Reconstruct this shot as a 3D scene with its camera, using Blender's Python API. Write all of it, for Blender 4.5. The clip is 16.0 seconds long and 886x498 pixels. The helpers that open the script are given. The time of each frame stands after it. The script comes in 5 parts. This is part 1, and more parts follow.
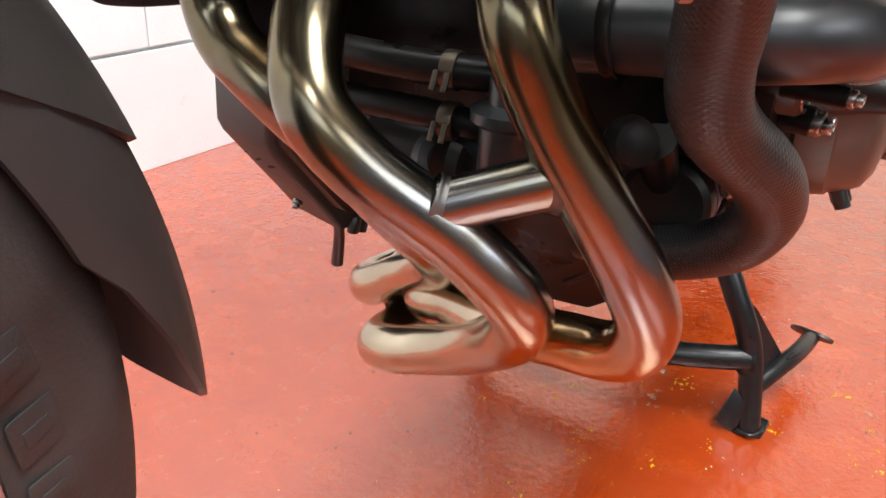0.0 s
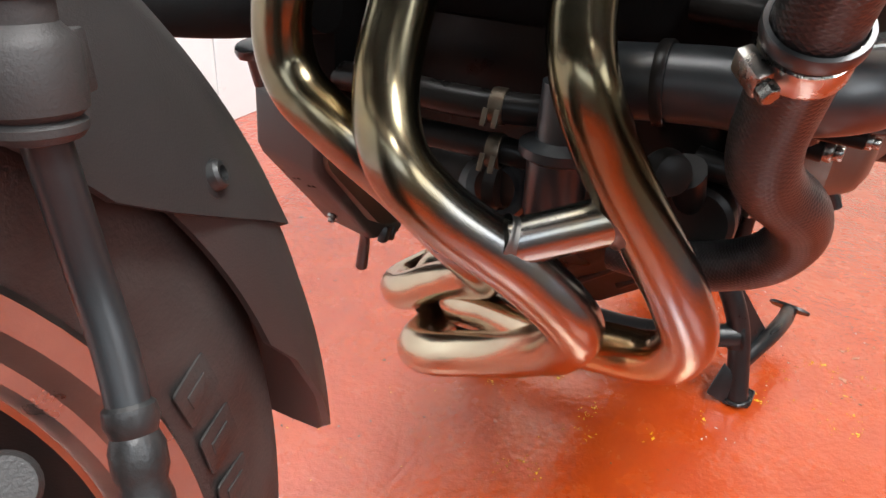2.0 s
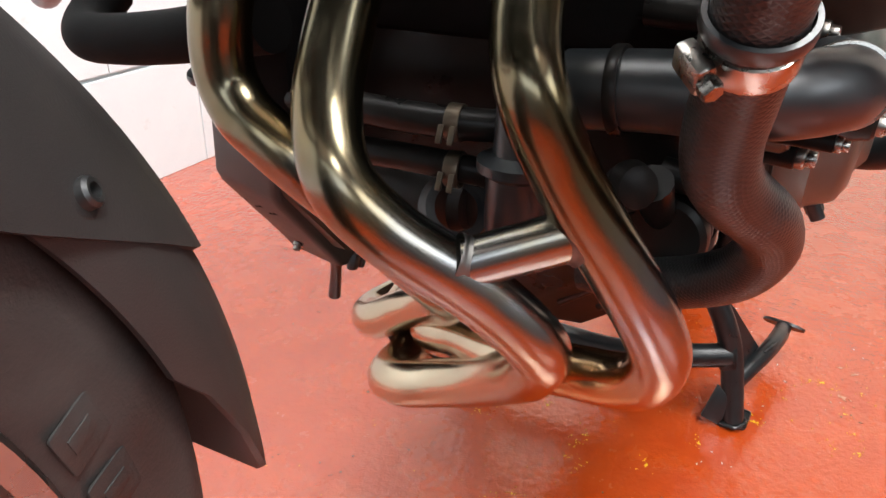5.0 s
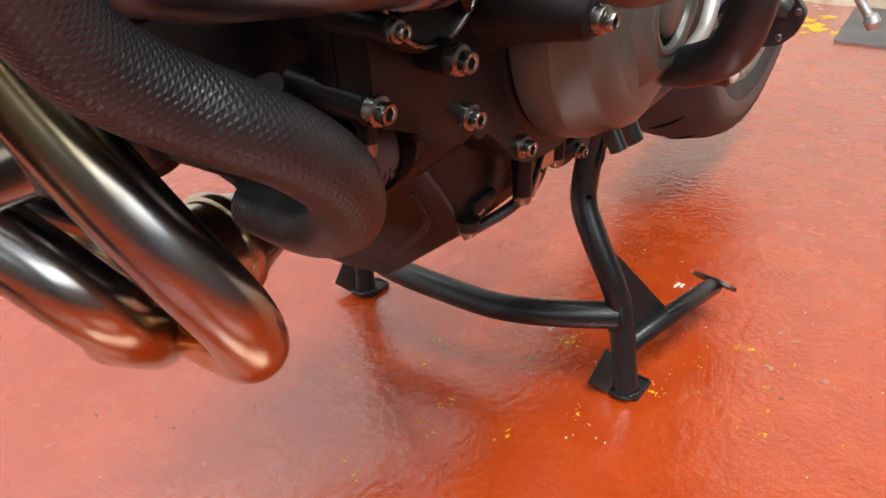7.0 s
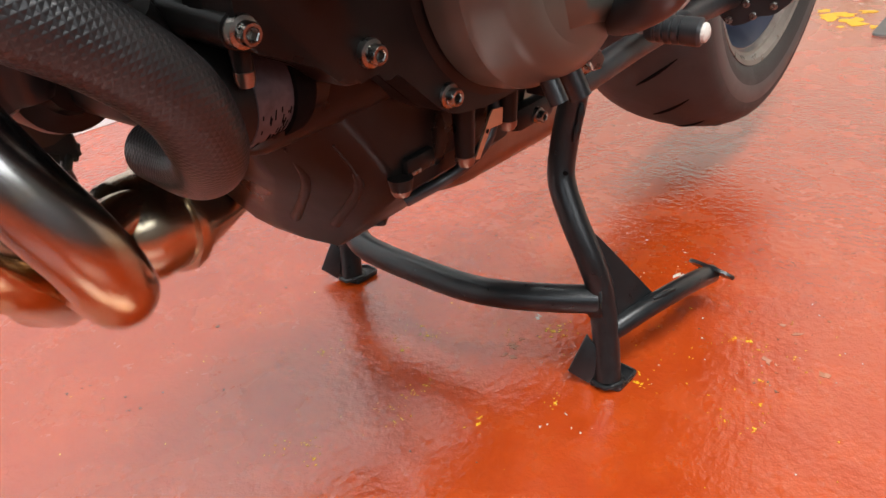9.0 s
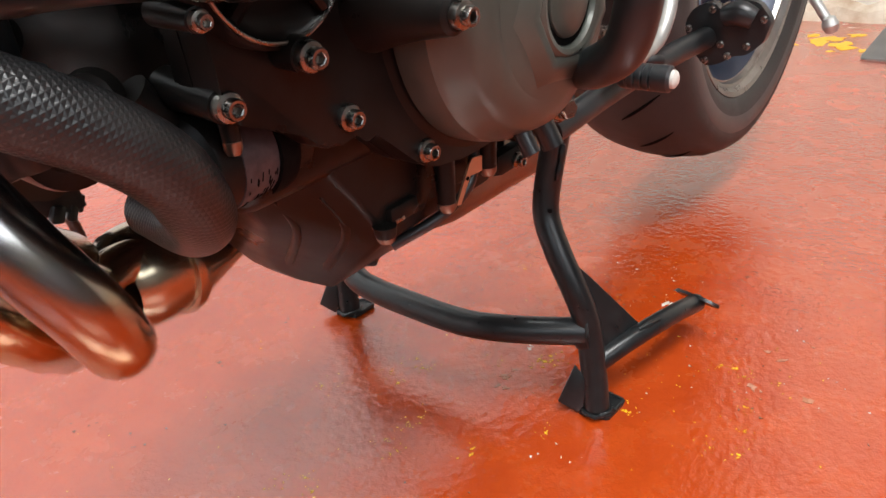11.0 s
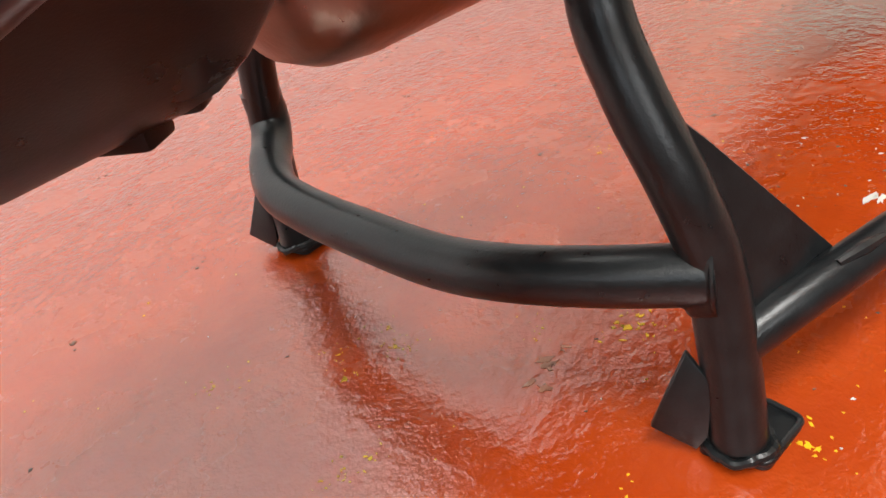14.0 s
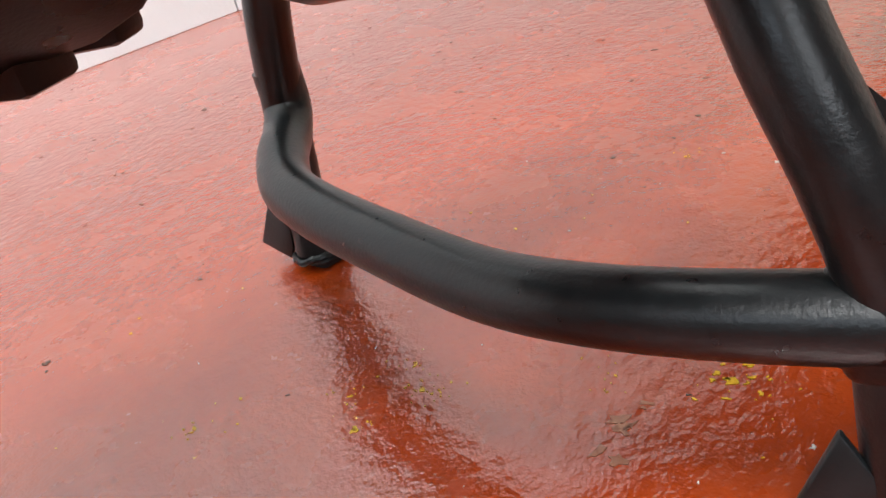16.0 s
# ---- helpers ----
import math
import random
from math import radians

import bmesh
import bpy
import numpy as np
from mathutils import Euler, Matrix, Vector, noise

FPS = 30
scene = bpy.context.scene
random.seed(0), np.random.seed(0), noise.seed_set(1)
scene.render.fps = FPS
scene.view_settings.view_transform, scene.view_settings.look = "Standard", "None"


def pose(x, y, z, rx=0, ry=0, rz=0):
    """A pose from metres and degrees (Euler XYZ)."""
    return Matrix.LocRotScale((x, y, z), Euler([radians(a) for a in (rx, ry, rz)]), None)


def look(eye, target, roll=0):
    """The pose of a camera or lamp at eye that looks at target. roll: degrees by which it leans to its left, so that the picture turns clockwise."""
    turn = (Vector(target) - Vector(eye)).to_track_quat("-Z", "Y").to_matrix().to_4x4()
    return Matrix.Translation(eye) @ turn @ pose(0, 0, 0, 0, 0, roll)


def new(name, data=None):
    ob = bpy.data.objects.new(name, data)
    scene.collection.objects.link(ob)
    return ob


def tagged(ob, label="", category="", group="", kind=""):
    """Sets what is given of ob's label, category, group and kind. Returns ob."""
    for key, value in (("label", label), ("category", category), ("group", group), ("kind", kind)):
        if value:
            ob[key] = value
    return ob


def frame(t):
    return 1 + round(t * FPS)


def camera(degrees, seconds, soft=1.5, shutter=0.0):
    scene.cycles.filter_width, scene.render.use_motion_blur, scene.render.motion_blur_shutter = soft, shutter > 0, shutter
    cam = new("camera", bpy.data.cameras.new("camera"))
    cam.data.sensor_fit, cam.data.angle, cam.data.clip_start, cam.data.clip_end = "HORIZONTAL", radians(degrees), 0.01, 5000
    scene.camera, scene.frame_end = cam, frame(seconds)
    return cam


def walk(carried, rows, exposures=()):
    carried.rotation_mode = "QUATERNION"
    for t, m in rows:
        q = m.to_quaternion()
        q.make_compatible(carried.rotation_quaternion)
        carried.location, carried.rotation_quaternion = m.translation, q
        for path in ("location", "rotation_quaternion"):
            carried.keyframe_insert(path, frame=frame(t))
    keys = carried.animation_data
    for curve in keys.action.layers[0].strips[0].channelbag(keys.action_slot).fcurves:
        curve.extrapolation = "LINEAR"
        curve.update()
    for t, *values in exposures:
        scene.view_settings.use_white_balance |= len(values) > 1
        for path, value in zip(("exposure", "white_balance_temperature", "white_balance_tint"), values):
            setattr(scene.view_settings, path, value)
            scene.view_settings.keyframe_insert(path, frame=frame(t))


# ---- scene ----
cam = camera(59.9, 16.0)
PATH = [
    (0, (-0.779, -0.254, 0.559), (0.772, 0.661, -0.312), 2.9),
    (0.5, (-0.773, -0.245, 0.558), (0.794, 0.617, -0.339), 3.1),
    (1, (-0.834, -0.225, 0.613), (0.739, 0.602, -0.304), 3.1),
    (1.5, (-0.831, -0.215, 0.602), (0.741, 0.582, -0.343), 3.2),
    (2, (-0.829, -0.209, 0.611), (0.741, 0.58, -0.345), 2.8),
    (2.5, (-0.811, -0.206, 0.603), (0.759, 0.583, -0.353), 2.2),
    (3, (-0.817, -0.2, 0.608), (0.759, 0.59, -0.336), 1.3),
    (3.2, (-0.814, -0.202, 0.611), (0.771, 0.586, -0.32), 1.0),
    (5.3, (-0.792, -0.234, 0.592), (0.804, 0.581, -0.297), 0.8),
    (5.5, (-0.771, -0.246, 0.587), (0.809, 0.577, -0.322), 0.4),
    (6, (-0.694, -0.333, 0.574), (0.836, 0.526, -0.384), 0.2),
    (6.5, (-0.66, -0.357, 0.575), (0.8, 0.585, -0.415), -1.2),
    (7, (-0.596, -0.406, 0.545), (0.82, 0.586, -0.459), -2.2),
    (7.5, (-0.576, -0.423, 0.511), (0.803, 0.619, -0.497), -3.2),
    (8, (-0.559, -0.453, 0.5), (0.804, 0.62, -0.495), -3.7),
    (8.5, (-0.543, -0.459, 0.498), (0.815, 0.633, -0.484), -3.7),
    (10.8, (-0.559, -0.481, 0.513), (0.81, 0.649, -0.408), -4.0),
    (11, (-0.549, -0.485, 0.523), (0.821, 0.646, -0.395), -4.9),
    (11.5, (-0.554, -0.492, 0.537), (0.805, 0.649, -0.385), -7.6),
    (12, (-0.584, -0.541, 0.624), (0.762, 0.613, -0.301), -11.3),
    (12.5, (-0.586, -0.552, 0.663), (0.733, 0.594, -0.311), -14.7),
    (13, (-0.533, -0.463, 0.609), (0.659, 0.619, -0.578), -14.0),
    (13.5, (-0.343, -0.405, 0.423), (0.782, 0.808, -0.701), -14.4),
    (14, (-0.215, -0.314, 0.296), (0.848, 0.996, -0.778), -14.2),
    (14.5, (-0.173, -0.243, 0.245), (0.857, 1.106, -0.812), -13.3),
    (15, (-0.163, -0.204, 0.241), (0.832, 1.173, -0.815), -13.5),
    (15.5, (-0.168, -0.204, 0.238), (0.816, 1.188, -0.808), -14.0),
    (16, (-0.156, -0.25, 0.238), (0.827, 1.175, -0.764), -14.5),
]
walk(cam, [(t, look(eye, target, roll)) for t, eye, target, roll in PATH],
     exposures=[(0.0, 0.54, 6500, 10), (1.0, 0.54, 6500, 10), (2.0, 0.6, 6500, 10), (3.2, 0.6, 6500, 10), (5.3, 0.48, 6500, 10), (6.0, 0.38, 6500, 10), (12.8, 0.38, 6500, 10), (13.6, 0.44, 6900, 10), (14.5, 0.42, 6500, 10), (15.0, 0.43, 6450, 10), (16.0, 0.34, 6400, 10)])

# ---- light ----
world = bpy.data.worlds.new("world")
scene.world = world
world.use_nodes = True
wn = world.node_tree.nodes
sky = wn.new("ShaderNodeTexSky")
sky.sky_type, sky.sun_disc = "NISHITA", False
sky.sun_elevation, sky.sun_rotation = radians(40), radians(200)
world.node_tree.links.new(sky.outputs[0], wn["Background"].inputs[0])
wn["Background"].inputs[1].default_value = 0.08


def area(name, eye, target, sx, sy, watts, colour):
    data = bpy.data.lights.new(name, "AREA")
    data.shape, data.size, data.size_y, data.energy, data.color = "RECTANGLE", sx, sy, watts, colour
    ob = new(name, data)
    ob.matrix_world = look(eye, target)
    return ob


LIGHT_W = 52.0
# two added fill lights in unseen openings, ahead of the motorcycle and behind the camera
area("front_fill_light", (-2.64, -0.7, 1.7), (0, -0.7, 1.7), 2.35, 0.85, 15.0, (0.84, 0.93, 1.0))
area("side_fill_light", (-1.05, -2.44, 1.7), (-1.05, 0, 1.7), 1.65, 0.85, 17.0, (0.88, 0.95, 1.0))


# ---- materials ----
def mat(name):
    m = bpy.data.materials.new(name)
    m.use_nodes = True
    return m, m.node_tree.nodes, m.node_tree.links, m.node_tree.nodes["Principled BSDF"]


def coords(n, l, kind="Object", scale=(1, 1, 1)):
    tc = n.new("ShaderNodeTexCoord")
    mp = n.new("ShaderNodeMapping")
    mp.inputs["Scale"].default_value = scale
    l.new(tc.outputs[kind], mp.inputs[0])
    return mp.outputs[0]


def noise_tex(n, l, vec, scale, detail=4.0, rough=0.55):
    t = n.new("ShaderNodeTexNoise")
    t.inputs["Scale"].default_value, t.inputs["Detail"].default_value, t.inputs["Roughness"].default_value = scale, detail, rough
    l.new(vec, t.inputs["Vector"])
    return t.outputs["Fac"]


def ramp(n, l, fac, stops):
    r = n.new("ShaderNodeValToRGB")
    el = r.color_ramp.elements
    while len(el) < len(stops):
        el.new(0.5)
    for e, (p, c) in zip(el, stops):
        e.position, e.color = p, (*c, 1) if len(c) == 3 else c
    l.new(fac, r.inputs[0])
    return r.outputs[0]


def grey(v):
    return (v, v, v)


def mixc(n, l, fac, a, b):
    m = n.new("ShaderNodeMix")
    m.data_type = "RGBA"
    for s, v in ((0, fac), (6, a), (7, b)):
        if isinstance(v, (tuple, float, int)):
            m.inputs[s].default_value = v if not isinstance(v, tuple) else (*v, 1)
        else:
            l.new(v, m.inputs[s])
    return m.outputs[2]


def bump(n, l, bsdf, height, strength, distance):
    b = n.new("ShaderNodeBump")
    b.inputs["Strength"].default_value, b.inputs["Distance"].default_value = strength, distance
    l.new(height, b.inputs["Height"])
    l.new(b.outputs[0], bsdf.inputs["Normal"])
    return b


def painted(name, col, col2, rough, rough2, metal=0.0, grain=900.0, relief=0.0003, blotch=25.0, coat=0.0, spec=0.5):
    """A painted, cast or moulded surface: colour and gloss vary in blotches, with a fine grain."""
    m, n, l, b = mat(name)
    v = coords(n, l)
    big = noise_tex(n, l, v, blotch, 5.0)
    fine = noise_tex(n, l, v, grain, 2.0)
    l.new(ramp(n, l, big, [(0.3, col), (0.7, col2)]), b.inputs["Base Color"])
    l.new(ramp(n, l, big, [(0.3, grey(rough)), (0.7, grey(rough2))]), b.inputs["Roughness"])
    b.inputs["Metallic"].default_value = metal
    b.inputs["Coat Weight"].default_value = coat
    b.inputs["Specular IOR Level"].default_value = spec
    b.inputs["Coat Roughness"].default_value = 0.2
    bump(n, l, b, fine, 0.5, relief)
    return m


def floor_paint():
    m, n, l, b = mat("red_floor_paint")
    v = coords(n, l)
    large = noise_tex(n, l, v, 2.2, 4.0)
    mid = noise_tex(n, l, v, 14.0, 5.0, 0.6)
    peel = noise_tex(n, l, v, 105.0, 3.0, 0.5)
    fine = noise_tex(n, l, v, 420.0, 2.0)
    chip = noise_tex(n, l, v, 75.0, 3.0, 0.6)
    zone = noise_tex(n, l, v, 5.0, 2.0)
    base = ramp(n, l, mid, [(0.25, (0.335, 0.032, 0.0012)), (0.5, (0.385, 0.044, 0.0015)), (0.75, (0.435, 0.058, 0.002))])
    worn = ramp(n, l, large, [(0.45, (0, 0, 0)), (0.75, (0.35, 0.35, 0.35))])
    base = mixc(n, l, worn, base, (0.38, 0.055, 0.018))
    a = ramp(n, l, chip, [(0.735, (0, 0, 0)), (0.75, (1, 1, 1))])
    z = ramp(n, l, zone, [(0.5, (0, 0, 0)), (0.56, (1, 1, 1))])
    both = n.new("ShaderNodeMath")
    both.operation = "MULTIPLY"
    l.new(a, both.inputs[0])
    l.new(z, both.inputs[1])
    base = mixc(n, l, both.outputs[0], base, (0.75, 0.42, 0.02))
    grime = ramp(n, l, noise_tex(n, l, v, 55.0, 4.0, 0.7), [(0.70, (0, 0, 0)), (0.78, (0.5, 0.5, 0.5))])
    base = mixc(n, l, grime, base, (0.22, 0.07, 0.04))
    l.new(base, b.inputs["Base Color"])
    l.new(ramp(n, l, mid, [(0.3, grey(0.2)), (0.7, grey(0.32))]), b.inputs["Roughness"])
    b.inputs["Specular IOR Level"].default_value = 0.4
    b.inputs["Coat Weight"].default_value = 1.0
    b.inputs["Coat IOR"].default_value = 1.78
    b.inputs["Coat Roughness"].default_value = 0.06
    add = n.new("ShaderNodeMath")
    add.operation = "MULTIPLY_ADD"
    l.new(fine, add.inputs[0])
    add.inputs[1].default_value = 0.16
    l.new(peel, add.inputs[2])
    add2 = n.new("ShaderNodeMath")
    add2.operation = "MULTIPLY_ADD"
    l.new(noise_tex(n, l, v, 30.0, 2.0), add2.inputs[0])
    add2.inputs[1].default_value = 0.75
    l.new(add.outputs[0], add2.inputs[2])
    # the roller left a coarser skin towards the rear of the bay
    sep = n.new("ShaderNodeSeparateXYZ")
    l.new(v, sep.inputs[0])
    skin = n.new("ShaderNodeMapRange")
    skin.inputs["From Min"].default_value, skin.inputs["From Max"].default_value = -0.15, 0.3
    skin.inputs["To Min"].default_value, skin.inputs["To Max"].default_value = 0.6, 1.1
    l.new(sep.outputs[0], skin.inputs["Value"])
    relief = n.new("ShaderNodeMath")
    relief.operation = "MULTIPLY"
    l.new(add2.outputs[0], relief.inputs[0])
    l.new(skin.outputs[0], relief.inputs[1])
    bm_ = bump(n, l, b, relief.outputs[0], 0.72, 0.0016)
    l.new(bm_.outputs[0], b.inputs["Coat Normal"])
    return m


def steel_pipe():
    m, n, l, b = mat("polished_header_steel")
    v = coords(n, l)
    stretch = coords(n, l, "UV", (6, 60, 1))
    tint = noise_tex(n, l, v, 16.0, 3.0)
    streak = noise_tex(n, l, stretch, 14.0, 4.0)
    sep = n.new("ShaderNodeSeparateXYZ")
    l.new(v, sep.inputs[0])
    hot = n.new("ShaderNodeMapRange")
    hot.inputs["From Min"].default_value, hot.inputs["From Max"].default_value = 0.315, 0.375
    l.new(sep.outputs[2], hot.inputs["Value"])
    high = n.new("ShaderNodeMapRange")
    high.inputs["From Min"].default_value, high.inputs["From Max"].default_value = 0.4, 0.47
    l.new(sep.outputs[2], high.inputs["Value"])
    blue = ramp(n, l, tint, [(0.32, (0.31, 0.265, 0.19)), (0.47, (0.3, 0.29, 0.275)), (0.58, (0.265, 0.275, 0.3)), (0.7, (0.34, 0.31, 0.26))])
    cool = ramp(n, l, tint, [(0.3, (0.42, 0.355, 0.255)), (0.7, (0.52, 0.44, 0.32))])
    straw = ramp(n, l, tint, [(0.32, (0.21, 0.155, 0.075)), (0.47, (0.15, 0.125, 0.078)), (0.58, (0.2, 0.172, 0.115)), (0.7, (0.23, 0.18, 0.09))])
    # the floor's orange reflection, painted into the outer bends
    bend = n.new("ShaderNodeMapRange")
    bend.inputs["From Min"].default_value, bend.inputs["From Max"].default_value = -0.06, -0.115
    l.new(sep.outputs[1], bend.inputs["Value"])
    floor_tint = ramp(n, l, tint, [(0.3, (0.4, 0.225, 0.09)), (0.7, (0.5, 0.3, 0.135))])
    low = mixc(n, l, bend.outputs[0], cool, floor_tint)
    l.new(mixc(n, l, high.outputs[0], mixc(n, l, hot.outputs[0], low, blue), straw), b.inputs["Base Color"])
    b.inputs["Metallic"].default_value = 1.0
    l.new(ramp(n, l, streak, [(0.3, grey(0.19)), (0.75, grey(0.25))]), b.inputs["Roughness"])
    bump(n, l, b, streak, 0.01, 0.0003)
    return m


def woven_hose():
    m, n, l, b = mat("woven_rubber_hose")
    v = coords(n, l, "UV")
    waves = []
    for ang in (0.62, -0.62):
        mp = n.new("ShaderNodeMapping")
        mp.inputs["Rotation"].default_value = (0, 0, ang)
        l.new(v, mp.inputs[0])
        w = n.new("ShaderNodeTexWave")
        w.inputs["Scale"].default_value, w.inputs["Distortion"].default_value = 120.0, 0.6
        l.new(mp.outputs[0], w.inputs["Vector"])
        waves.append(w.outputs["Fac"])
    mx = n.new("ShaderNodeMath")
    mx.operation = "MAXIMUM"
    l.new(waves[0], mx.inputs[0])
    l.new(waves[1], mx.inputs[1])
    ob = coords(n, l)
    big = noise_tex(n, l, ob, 30.0, 4.0)
    l.new(ramp(n, l, big, [(0.3, (0.009, 0.009, 0.0094)), (0.7, (0.017, 0.0164, 0.0164))]), b.inputs["Base Color"])
    l.new(ramp(n, l, big, [(0.3, grey(0.3)), (0.7, grey(0.42))]), b.inputs["Roughness"])
    b.inputs["Specular IOR Level"].default_value = 0.4
    bump(n, l, b, mx.outputs[0], 0.42, 0.0007)
    return m


def wall_paint():
    m, n, l, b = mat("white_wall_paint")
    v = coords(n, l)
    big = noise_tex(n, l, v, 6.0, 5.0)
    stain = noise_tex(n, l, v, 22.0, 5.0, 0.7)
    base = ramp(n, l, big, [(0.3, (0.71, 0.77, 0.79)), (0.7, (0.78, 0.83, 0.84))])
    s = ramp(n, l, stain, [(0.62, (0, 0, 0)), (0.8, (0.4, 0.4, 0.4))])
    l.new(mixc(n, l, s, base, (0.5, 0.47, 0.42)), b.inputs["Base Color"])
    b.inputs["Roughness"].default_value = 0.6
    bump(n, l, b, noise_tex(n, l, v, 160.0, 5.0), 0.5, 0.0015)
    return m


FLOOR, WALL, PIPE, HOSE = floor_paint(), wall_paint(), steel_pipe(), woven_hose()
DIM = painted("grey_wall_paint", (0.06, 0.06, 0.06), (0.09, 0.09, 0.088), 0.7, 0.8, 0, 200, 0.0008, 5)
CEIL = painted("ceiling_paint", (0.7, 0.7, 0.67), (0.77, 0.77, 0.74), 0.7, 0.8, 0, 200, 0.0006, 4)
COAT = painted("black_powder_coat", (0.007, 0.0082, 0.0092), (0.012, 0.0136, 0.015), 0.33, 0.46, 0, 1900, 0.00016, 70, 0, 0.62)
STAND = painted("black_stand_paint", (0.0055, 0.0064, 0.007), (0.01, 0.0114, 0.0122), 0.27, 0.36, 0, 520, 0.0003, 90, 0, 0.45)
CASE = painted("black_engine_paint", (0.0045, 0.0041, 0.0039), (0.0135, 0.0118, 0.0105), 0.24, 0.44, 0, 800, 0.00012, 20, 0, 0.16)
COVER = painted("charcoal_metallic_cover_paint", (0.06, 0.063, 0.054), (0.084, 0.088, 0.075), 0.28, 0.4, 0.28, 1500, 0.00008, 20, 0.0, 0.5)
SATIN = painted("satin_black_cover_paint", (0.004, 0.0042, 0.0044), (0.008, 0.0083, 0.0086), 0.22, 0.34, 0, 1300, 0.0001, 22, 0, 0.35)
RUBBER = painted("smooth_black_rubber", (0.008, 0.0092, 0.0102), (0.013, 0.0146, 0.016), 0.29, 0.42, 0, 900, 0.00008, 30, 0, 0.68)
TYRE = painted("tyre_rubber", (0.014, 0.0135, 0.0135), (0.044, 0.039, 0.036), 0.45, 0.7, 0, 500, 0.0007, 22, 0, 0.4)
# smooth sidewall rubber, its reflected sheen put into a lighter grey
SIDEWALL_SHEEN = painted("sidewall_sheen_rubber", (0.035, 0.035, 0.036), (0.055, 0.054, 0.054), 0.34, 0.46, 0, 300, 0.0002, 30)
PLASTER = painted("dull_cream_plaster", (0.55, 0.51, 0.44), (0.66, 0.62, 0.55), 0.7, 0.85, 0, 150, 0.001, 9)
PLASTIC = painted("grained_black_plastic", (0.016, 0.0148, 0.0146), (0.034, 0.031, 0.0298), 0.4, 0.56, 0, 1300, 0.0003, 11, 0, 0.35)
# near-black: shade painted into holes, grooves and backing parts; also print and seal
VOID = painted("shade_and_print_black", (0.002, 0.002, 0.002), (0.004, 0.0036, 0.0036), 0.7, 0.8, 0, 600, 0.0004, 20, 0, 0.06)
BOLT = painted("zinc_bolt_steel", (0.2, 0.19, 0.175), (0.3, 0.285, 0.26), 0.22, 0.36, 1.0, 900, 0.0002, 120)
DARKSTEEL = painted("dull_dark_steel", (0.03, 0.03, 0.03), (0.06, 0.06, 0.06), 0.34, 0.46, 0.7, 700, 0.0003, 60)
ALLOY = painted("satin_alloy", (0.36, 0.36, 0.345), (0.46, 0.455, 0.43), 0.4, 0.52, 0.75, 900, 0.0003, 60)
RIM = painted("dark_blue_rim_paint", (0.02, 0.028, 0.05), (0.03, 0.04, 0.07), 0.3, 0.4, 0.2, 900, 0.0002, 20)
RIMLIP = painted("machined_rim_lip", (0.26, 0.25, 0.24), (0.34, 0.33, 0.31), 0.25, 0.36, 1.0, 900, 0.0001, 40)
WELD = painted("weld_bead", (0.13, 0.125, 0.12), (0.19, 0.178, 0.165), 0.36, 0.5, 1.0, 260, 0.0006, 90)
CLAMP = painted("clamp_band_steel", (0.34, 0.32, 0.29), (0.44, 0.41, 0.37), 0.22, 0.32, 1.0, 900, 0.0002, 60)
COPPER = painted("tarnished_bracket", (0.45, 0.27, 0.17), (0.54, 0.35, 0.23), 0.35, 0.5, 0.8, 500, 0.0003, 60)
TARNISH = painted("tarnished_clip_steel", (0.07, 0.055, 0.04), (0.11, 0.085, 0.06), 0.35, 0.5, 0.8, 500, 0.0003, 60)
DULL = painted("heat_stained_steel", (0.16, 0.12, 0.095), (0.25, 0.19, 0.15), 0.24, 0.4, 0.9, 300, 0.0004, 20)
LABEL = painted("worn_filter_label", (0.03, 0.026, 0.031), (0.07, 0.06, 0.066), 0.5, 0.6, 0.0, 400, 0.0001, 200)
MAT = painted("grey_rubber_mat", (0.10, 0.10, 0.095), (0.15, 0.145, 0.135), 0.6, 0.75, 0, 300, 0.001, 12)
YELLOW = painted("yellow_paint_spill", (0.72, 0.42, 0.01), (0.8, 0.5, 0.02), 0.35, 0.5, 0, 200, 0.0005, 30)
BROWN = painted("dull_brown_plastic", (0.045, 0.029, 0.018), (0.065, 0.043, 0.028), 0.42, 0.55, 0, 700, 0.0002, 25)
WHITE = painted("chipped_white_paint", (0.5, 0.48, 0.44), (0.62, 0.6, 0.54), 0.5, 0.6, 0, 400, 0.0003, 60)
MORTAR = painted("crumbling_mortar", (0.35, 0.24, 0.15), (0.62, 0.55, 0.45), 0.8, 0.9, 0, 120, 0.003, 14)
WORN = painted("worn_floor_paint", (0.3, 0.11, 0.06), (0.42, 0.2, 0.12), 0.2, 0.35, 0, 300, 0.0006, 120)
DEBRIS = painted("grit", (0.06, 0.045, 0.035), (0.14, 0.1, 0.07), 0.7, 0.9, 0, 500, 0.0005, 90)


# ---- mesh helpers ----
def finish(name, me, material, parent=None, label="", smooth=40):
    for p in me.polygons:
        p.use_smooth = True
    me.set_sharp_from_angle(angle=radians(smooth))
    me.materials.append(material)
    ob = new(name, me)
    if parent:
        ob.parent = parent
    return tagged(ob, label)


def part(name, bm, material, parent=None, label="", smooth=40):
    me = bpy.data.meshes.new(name)
    bmesh.ops.recalc_face_normals(bm, faces=bm.faces)
    bm.to_mesh(me)
    bm.free()
    return finish(name, me, material, parent, label, smooth)


def thing(name, at, label, category, kind=""):
    ob = new(name)
    ob.location = at
    ob.empty_display_size = 0.05
    return tagged(ob, label, category, kind=kind)


def group_part(name, parent, label=""):
    ob = new(name)
    ob.parent = parent
    ob.empty_display_size = 0.05
    return tagged(ob, label)


